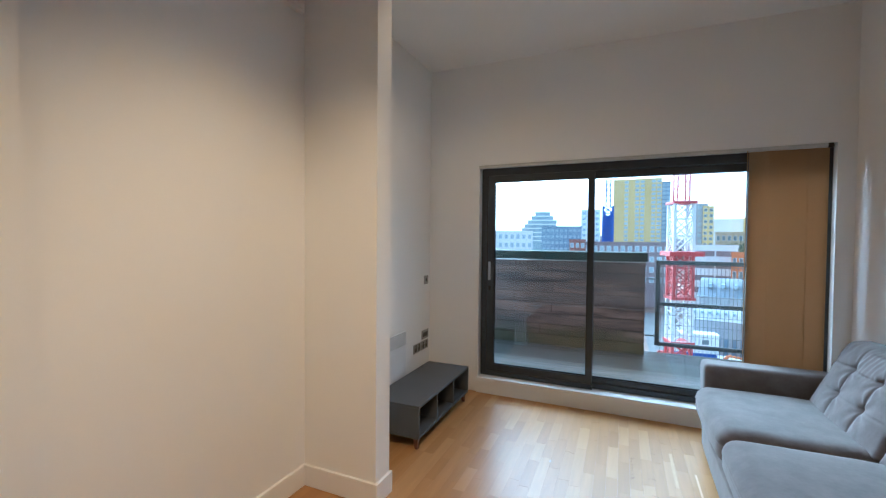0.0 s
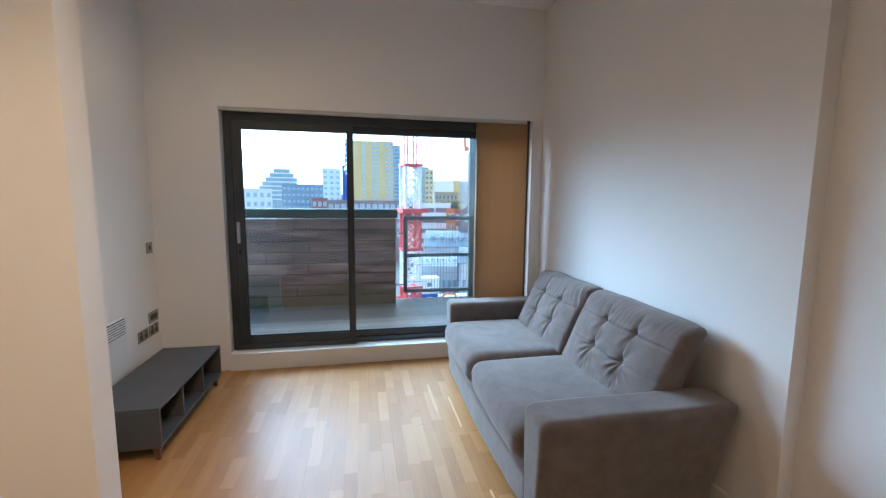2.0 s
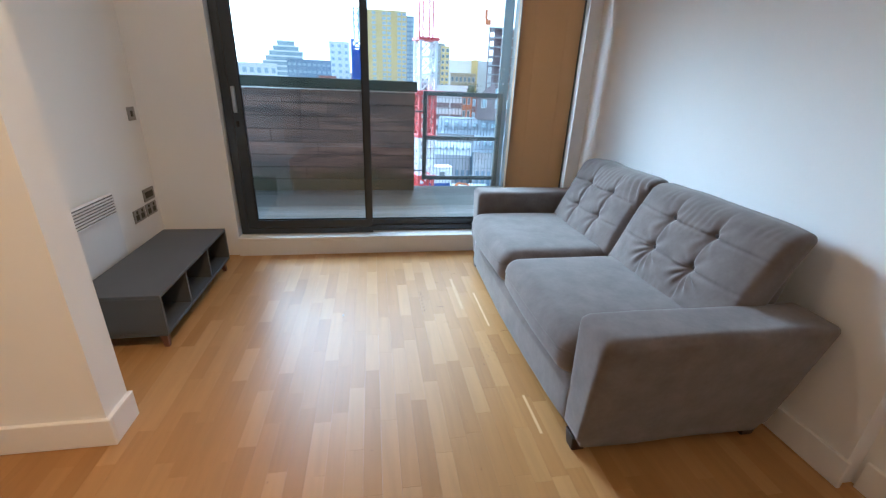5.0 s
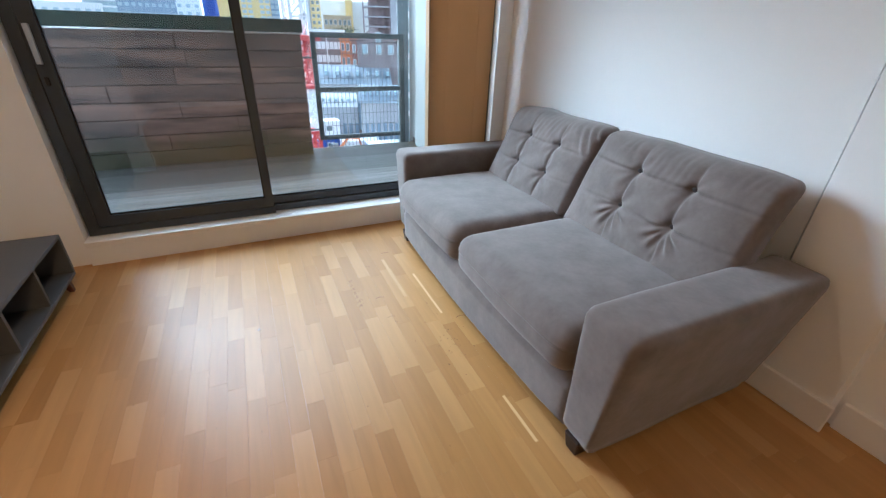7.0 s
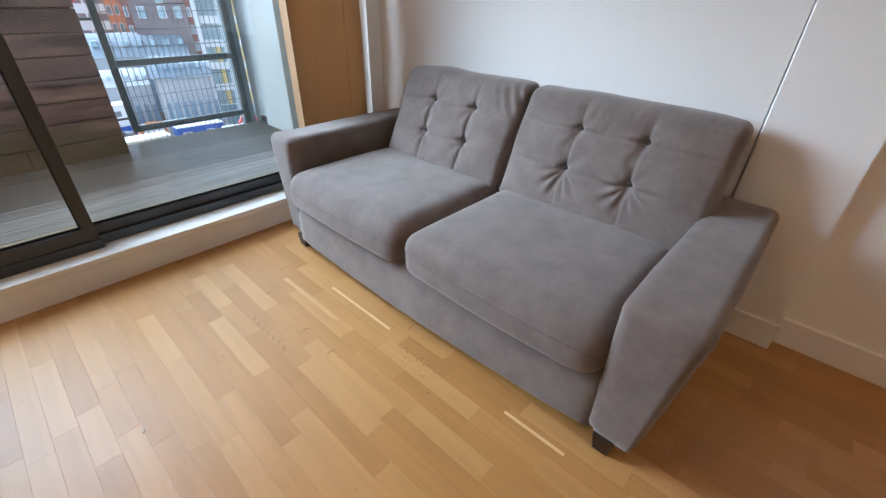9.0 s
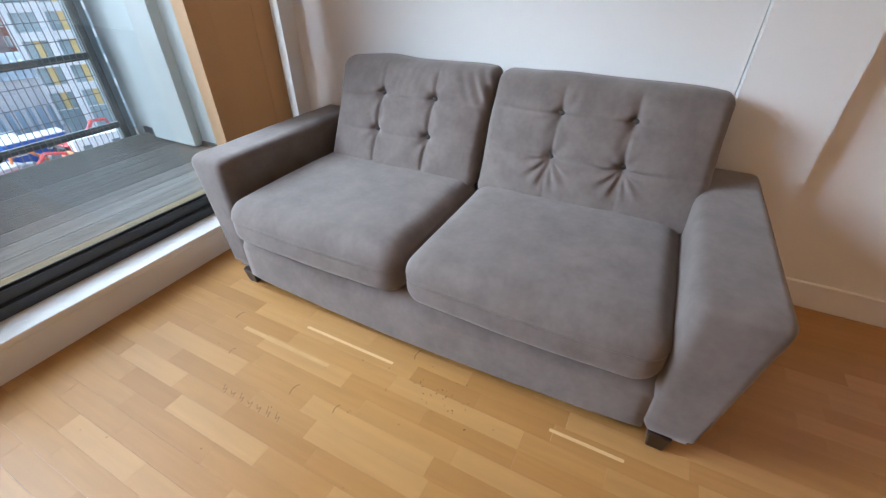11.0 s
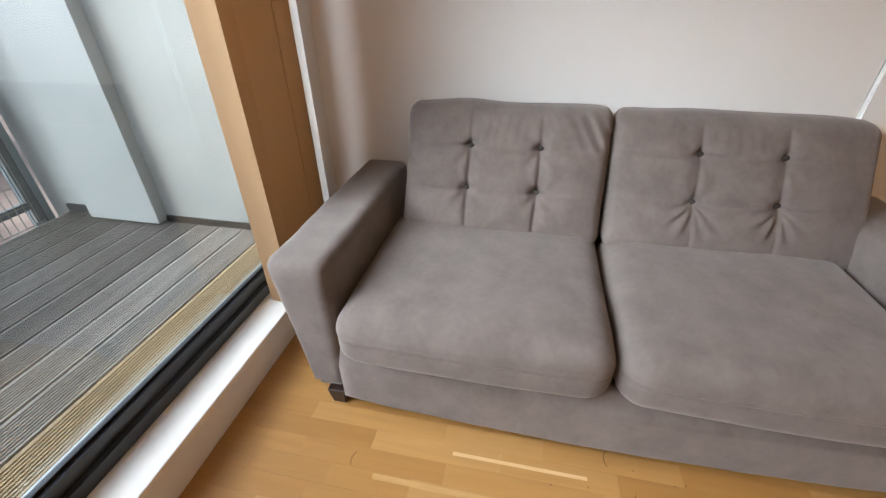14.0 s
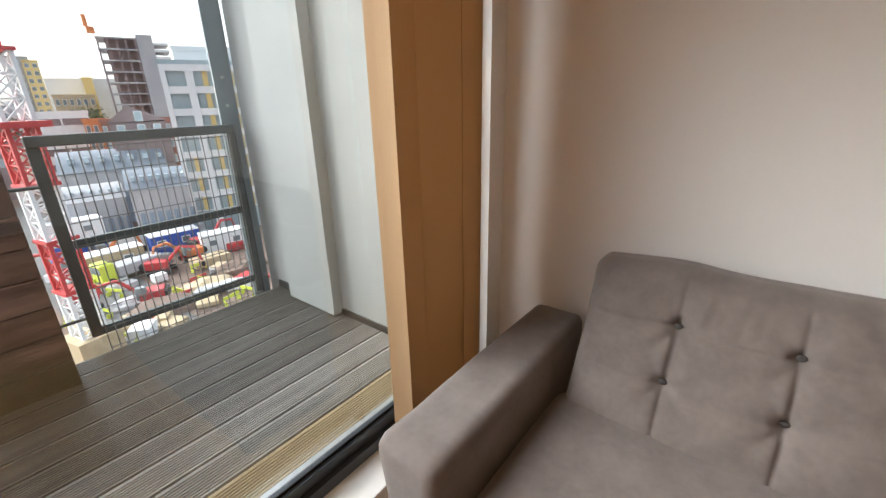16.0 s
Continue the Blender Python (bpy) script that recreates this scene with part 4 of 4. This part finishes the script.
# large grey sheds
def shed(label, az0, az1, d, el, depth, ridge, mat):
    az = (az0 + az1) / 2
    w = 2 * d * math.tan(radians((az1 - az0) / 2))
    t = tagged(new("shed"), label, "shed")
    place(t, az, d, GZ)
    hgt = height(el, d) - GZ
    far_part("wall", slabs((-w / 2, w / 2, 0, depth, 0, hgt - ridge)), c_conc, t)
    bm = bmesh.new()
    n = 6
    vs = []
    for x in (-w / 2 - 0.3, w / 2 + 0.3):
        vs.append([bm.verts.new((x, -0.3 + (depth + 0.6) * i / n, hgt - ridge + ridge * math.sin(math.pi * i / n))) for i in range(n + 1)])
    for i in range(n):
        bm.faces.new((vs[0][i], vs[0][i + 1], vs[1][i + 1], vs[1][i]))
    bm.faces.new(vs[0])
    bm.faces.new(vs[1][::-1])
    far_part("roof", bm, mat, t)
    for k in range(7):
        x = -w / 2 + w * (k + 0.6) / 7
        far_part("rooflight", slabs((x, x + w * 0.05, depth * 0.12, depth * 0.3, hgt - ridge * 0.52, hgt - ridge * 0.25)), c_palepane, t)
        far_part("bay_door", slabs((x, x + w * 0.08, -0.1, 0, 0, (hgt - ridge) * 0.6)), c_darkblue, t)


shed("long grey-blue roofed shed", 8.6, 17.5, 92, -4.6, 16, 3.0, c_roof)
shed("pale roofed shed beside the site", 7.5, 13.0, 78, -8.0, 10, 1.6, c_conc)
shed("low grey roofed shed beside the site", 13.5, 19.0, 74, -7.0, 12, 2.2, c_roof)


# site plant
def excavator(az, d, turn, mat, label, s=1.0):
    t = tagged(new("excavator"), label, "excavator", "excavators on the building site")
    place(t, az, d, GZ, turn)
    t.scale = (s, s, s)
    for y in (-1.2, 1.2):
        far_part("track", rbox(-1.9, 1.9, y - 0.3, y + 0.3, 0, 0.85, 0.3, 2), c_black, t)
    far_part("body", rbox(-2.0, 1.2, -1.3, 1.3, 0.95, 2.2, 0.12, 1), mat, t)
    far_part("cab", rbox(0.1, 1.5, 0.2, 1.3, 1.2, 3.0, 0.12, 1), c_pane, t)
    far_part("counterweight", rbox(-2.6, -1.9, -1.3, 1.3, 0.95, 2.0, 0.15, 1), c_black, t)
    bm = bmesh.new()
    rod(bm, (1.0, -0.3, 1.6), (3.4, -0.3, 4.2), 0.28, 6)
    rod(bm, (3.4, -0.3, 4.2), (5.6, -0.3, 3.9), 0.24, 6)
    far_part("boom", bm, mat, t)
    bm = bmesh.new()
    rod(bm, (5.6, -0.3, 3.9), (6.2, -0.3, 1.4), 0.2, 6)
    far_part("dipper", bm, mat, t)
    far_part("bucket", rbox(5.7, 6.6, -0.8, 0.2, 0.5, 1.4, 0.15, 1), c_black, t)


for az, d, turn, mat, lab, s in ((9.4, 70, 10, c_orange, "orange excavator on the building site", 0.8), (14.4, 61, -20, c_red, "red excavator on the building site", 0.75), (19.4, 68, 30, c_red, "red excavator on the building site", 0.8),
                                 (7.6, 66, 150, c_red, "red excavator on the building site", 0.8), (17.6, 64, 200, c_orange, "orange excavator on the building site", 0.7), (12.6, 52, 170, c_red, "red excavator on the building site", 0.7)):
    excavator(az, d, turn, mat, lab, s)


def cabin(az, d, z, mat, label, turn=0):
    t = tagged(new("site_cabin"), label, "site cabin", "stacked site cabins")
    place(t, az, d, GZ + z, turn)
    far_part("body", rbox(-3, 3, -1.2, 1.2, 0, 2.6, 0.05, 1), mat, t)
    far_part("roof", slabs((-3.05, 3.05, -1.25, 1.25, 2.6, 2.72)), c_white, t)
    for x in (-1.8, 1.2):
        ob = new("window", window_mesh(1.1, 0.9, c_white, c_pane))
        ob.parent = t
        ob.location = (x, -1.2, 1.1)


for az, d, z, mat, lab in ((8.2, 74, 0, c_blue, "blue steel site cabin"), (8.2, 74, 2.75, c_white, "white steel site cabin"), (13.0, 72, 0, c_white, "white steel site cabin"),
                           (21.5, 66, 0, c_white, "white steel site cabin"), (10.6, 66, 0, c_tan, "tan steel site cabin"), (16.4, 70, 0, c_blue, "blue steel site cabin")):
    cabin(az, d, z, mat, lab, 12)


def truck(az, d, mat, label, turn=0):
    t = tagged(new("truck"), label, "truck", "trucks on the site")
    place(t, az, d, GZ, turn)
    far_part("cab", rbox(-3.4, -1.9, -1.1, 1.1, 0.5, 2.7, 0.15, 1), mat, t)
    far_part("windscreen", slabs((-3.44, -3.38, -0.9, 0.9, 1.6, 2.4)), c_pane, t)
    far_part("load_bed", rbox(-1.7, 3.4, -1.2, 1.2, 0.8, 2.0, 0.08, 1), c_conc, t)
    for x in (-2.6, 1.4, 2.6):
        for y in (-1.1, 1.1):
            bm = bmesh.new()
            rod(bm, (x, y - 0.15, 0.5), (x, y + 0.15, 0.5), 0.5, 10)
            far_part("wheel", bm, c_black, t)


truck(11.6, 62, c_lime, "lime yellow site dump truck", 25)
truck(17.0, 75, c_white, "white flatbed truck on the site", 10)

rng = random.Random(21)
barrier_me = finish("barrier", slabs((-1.0, 1.0, -0.04, 0.04, 0.65, 1.0), (-0.9, -0.8, -0.25, 0.25, 0, 0.5), (0.8, 0.9, -0.25, 0.25, 0, 0.5)), c_lime)
barrier_red = finish("barrier", slabs((-1.0, 1.0, -0.04, 0.04, 0.2, 1.0), (-0.9, -0.8, -0.25, 0.25, 0, 0.2), (0.8, 0.9, -0.25, 0.25, 0, 0.2)), c_red)
for k in range(24):
    red = k % 3 == 0
    ob = tagged(new("barrier", barrier_red if red else barrier_me), "red plastic site barrier" if red else "lime yellow plastic site barrier", "barrier", "site barriers")
    az = rng.uniform(5, 24)
    ob.location = spot(az, rng.uniform(44, 66))
    ob.rotation_euler = (0, 0, radians(rng.choice((20, 110)) + rng.uniform(-12, 12)))


def pile(az, d, w, h, mat, label, name="spoil_heap"):
    bm = bmesh.new()
    bmesh.ops.create_icosphere(bm, subdivisions=3, radius=1.0)
    for v in bm.verts:
        k = 1 + 0.25 * noise.noise(v.co * 2 + Vector((az, d, 0)))
        v.co = Vector((v.co.x * w * k, v.co.y * w * 0.7 * k, max(-0.02, v.co.z) * h * k))
    ob = tagged(new(name, finish(name, bm, mat)), label, "spoil heap")
    ob.location = spot(az, d)


for az, d, w, h, m, lab in ((6.0, 46, 2.6, 1.4, c_tan, "heap of pale sand"), (9.0, 47, 2.2, 1.0, c_tan, "heap of pale sand"), (13.5, 49, 3.4, 1.3, mud, "heap of brown earth"), (18.5, 52, 3.0, 1.2, c_tan, "heap of pale sand"),
                            (22.5, 56, 3.0, 1.6, mud, "heap of brown earth"), (11.0, 53, 2.2, 0.8, c_conc, "heap of grey rubble")):
    pile(az, d, w, h, m, lab)
for k in range(26):
    az, d = rng.uniform(5, 24), rng.uniform(43, 72)
    m, lab = rng.choice(((c_tan, "stack of pale timber planks"), (c_brown, "stack of dark timber sleepers"), (c_conc, "stack of grey concrete blocks"), (c_white, "white wrapped pallet of goods"), (c_tan, "stack of pale timber planks"), (c_red, "stack of red pipes")))
    a, b, h = rng.uniform(0.6, 2.4), rng.uniform(0.5, 1.2), rng.uniform(0.4, 1.3)
    bm = rbox(-a, a, -b, b, 0.12, h, 0.05, 1)
    for x in (-a * 0.8, 0, a * 0.8):
        box(bm, x - 0.06, x + 0.06, -b, b, 0, 0.12)
    ob = tagged(new("pallet", finish("pallet", bm, m)), lab, "pallet", "pallets on the building site")
    ob.location = spot(az, d)
    ob.rotation_euler = (0, 0, rng.uniform(0, 3.1))
setting("site_road", slabs((6, 14, 30, 120, GZ + 0.004, GZ + 0.05)), asphalt, "pale grey site road", "road")


# far rows of low city blocks
for k in range(26):
    az0 = -21 + 2.0 * k + rng.uniform(-0.3, 0.3)
    wd = rng.uniform(1.5, 2.4)
    el = rng.uniform(-0.3, 0.9)
    mat, nm = rng.choice(((c_white, "white"), (c_brick, "red brick"), (c_conc, "grey"), (c_white, "pale"), (c_tan, "buff brick")))
    building("distant " + nm + " city block beyond the site", az0, az0 + wd, rng.uniform(340, 460), el, 20, mat, 2, 3, glass=c_palepane)


# trees
def tree(az, d, h, seed):
    t = tagged(new("tree"), "small leafy tree between the buildings", "tree")
    place(t, az, d, GZ)
    r2 = random.Random(seed)
    bm = bmesh.new()
    rod(bm, (0, 0, 0), (0, 0, h * 0.6), 0.25, 6)
    limbs = [Vector((r2.uniform(-2.2, 2.2), r2.uniform(-1.5, 1.5), h * r2.uniform(0.6, 0.9))) for _ in range(7)]
    for p in limbs:
        rod(bm, (0, 0, h * 0.45), p, 0.08, 4)
    far_part("trunk", bm, c_brown, t)
    bm = bmesh.new()
    for p in limbs + [Vector((0, 0, h * 0.85))]:
        for _ in range(60):
            q = p + Vector((r2.gauss(0, 0.9), r2.gauss(0, 0.8), r2.gauss(0, 0.7)))
            u = Vector((r2.gauss(0, 1), r2.gauss(0, 1), r2.gauss(0, 1))).normalized() * 0.28
            v = u.orthogonal().normalized() * 0.22
            bm.faces.new([bm.verts.new(q + s) for s in (u, v, -u, -v)])
    far_part("crown", bm, leaves, t)


for k, (az, d, hh2) in enumerate(((12.0, 150, 19.5), (12.6, 152, 20.5), (13.1, 150, 19.5), (11.4, 155, 19.5), (6.2, 160, 19))):
    tree(az, d, hh2, k)


# ---- oak parquet strips ----
parquet = thing("oak_floor", 0, 0, 0, "lacquered oak strip parquet floor, honey coloured and slightly worn", "floor", kind="structure")
W = 0.0693
rng = random.Random(11)
strip_me = {}
joined = bmesh.new()


def strip_mesh(length):
    key = round(length, 3)
    if key not in strip_me:
        strip_me[key] = finish("strip", rbox(-W / 2 + 0.00012, W / 2 - 0.00012, -length / 2 + 0.00012, length / 2 - 0.00012, -0.004, 0, 0.0003, 1), floor_piece)
    return strip_me[key]


count = 0
col = 0
x = -0.52 + W / 2
while x < 2.86:
    y = -5.6 - rng.uniform(0.0, 0.4)
    while y < 0.0:
        length = rng.choice((0.26, 0.32, 0.36, 0.42, 0.48))
        a, b = max(y, -5.6), min(y + length, 0.0)
        if b - a > 0.01:
            near = -0.05 < x < 1.95 and a > -3.35 and count < 300
            if near:
                ob = new("strip", strip_mesh(round(b - a, 3)))
                ob.parent = parquet
                ob.location = (x, (a + b) / 2, 0)
                count += 1
            else:
                for v in box(joined, x - W / 2 + 0.00012, x + W / 2 - 0.00012, a + 0.00012, b - 0.00012, -0.004, 0.0):
                    pass
        y += length
    x += W
part("strips", joined, floor_joined, parquet, kind="stuff")
for xa, xb, ya, yb in ((1.729, 1.741, -1.22, -0.80), (1.734, 1.746, -2.05, -1.82)):
    part("pale_streak", rbox(xa, xb, ya, yb, 0.0001, 0.0004, 0), floor_streak, parquet, "thin pale sapwood streak")

part("pale_streak", rbox(1.604, 1.622, -1.01, -0.57, 0.0001, 0.0004, 0), soft_streak, parquet, "broad pale sapwood streak")

# marks worn into the lacquer
rng = random.Random(8)


def mark(points, r=0.0012):
    bm = bmesh.new()
    for (xa, ya), (xb, yb) in zip(points, points[1:]):
        d = Vector((xb - xa, yb - ya, 0))
        n = Vector((-d.y, d.x, 0)).normalized() * r
        p, q = Vector((xa, ya, 0)), Vector((xb, yb, 0))
        vs = [bm.verts.new(v + Vector((0, 0, h))) for h in (0.0001, 0.0003) for v in (p - n, q - n, q + n, p + n)]
        for f in ((3, 2, 1, 0), (4, 5, 6, 7), (0, 1, 5, 4), (1, 2, 6, 5), (2, 3, 7, 6), (3, 0, 4, 7)):
            bm.faces.new([vs[i] for i in f])
    part("scratch", bm, knot_dark, parquet, "small dark scratch in the lacquer")


for cx, cy, s in ((1.814, -1.294, 0.03), (1.476, -0.979, 0.025), (1.654, -0.499, 0.025), (1.499, -0.632, 0.018), (1.482, -1.162, 0.02)):
    mark([(cx + s * math.cos(a), cy + s * 0.6 * math.sin(a)) for a in (0.3, 0.9, 1.5, 2.1, 2.6)], 0.0013)
for _ in range(34):
    cx, cy = rng.gauss(1.69, 0.045), rng.gauss(-1.45, 0.09)
    a, s = rng.uniform(0, 3.1), rng.uniform(0.002, 0.009)
    mark([(cx, cy), (cx + s * math.cos(a), cy + s * math.sin(a))], rng.uniform(0.0008, 0.0022))
for k in range(7):
    cy = -0.735 - 0.042 * k
    mark([(1.375 + rng.uniform(-0.01, 0.01), cy), (1.36, cy - 0.012), (1.372, cy - 0.02), (1.352, cy - 0.026)], 0.0009)
for _ in range(26):
    cx, cy = rng.uniform(0.2, 1.7), rng.uniform(-2.9, -0.3)
    a, s = rng.uniform(0, 3.1), rng.uniform(0.002, 0.006)
    mark([(cx, cy), (cx + s * math.cos(a), cy + s * math.sin(a))], rng.uniform(0.0008, 0.002))
bm = bmesh.new()
rod(bm, (0.86, -1.02, 0.0), (0.868, -1.012, 0.003), 0.003, 6)
solid("fluff_crumb", bm, fluff, "tiny pale crumb of fluff on the floor", "crumb")
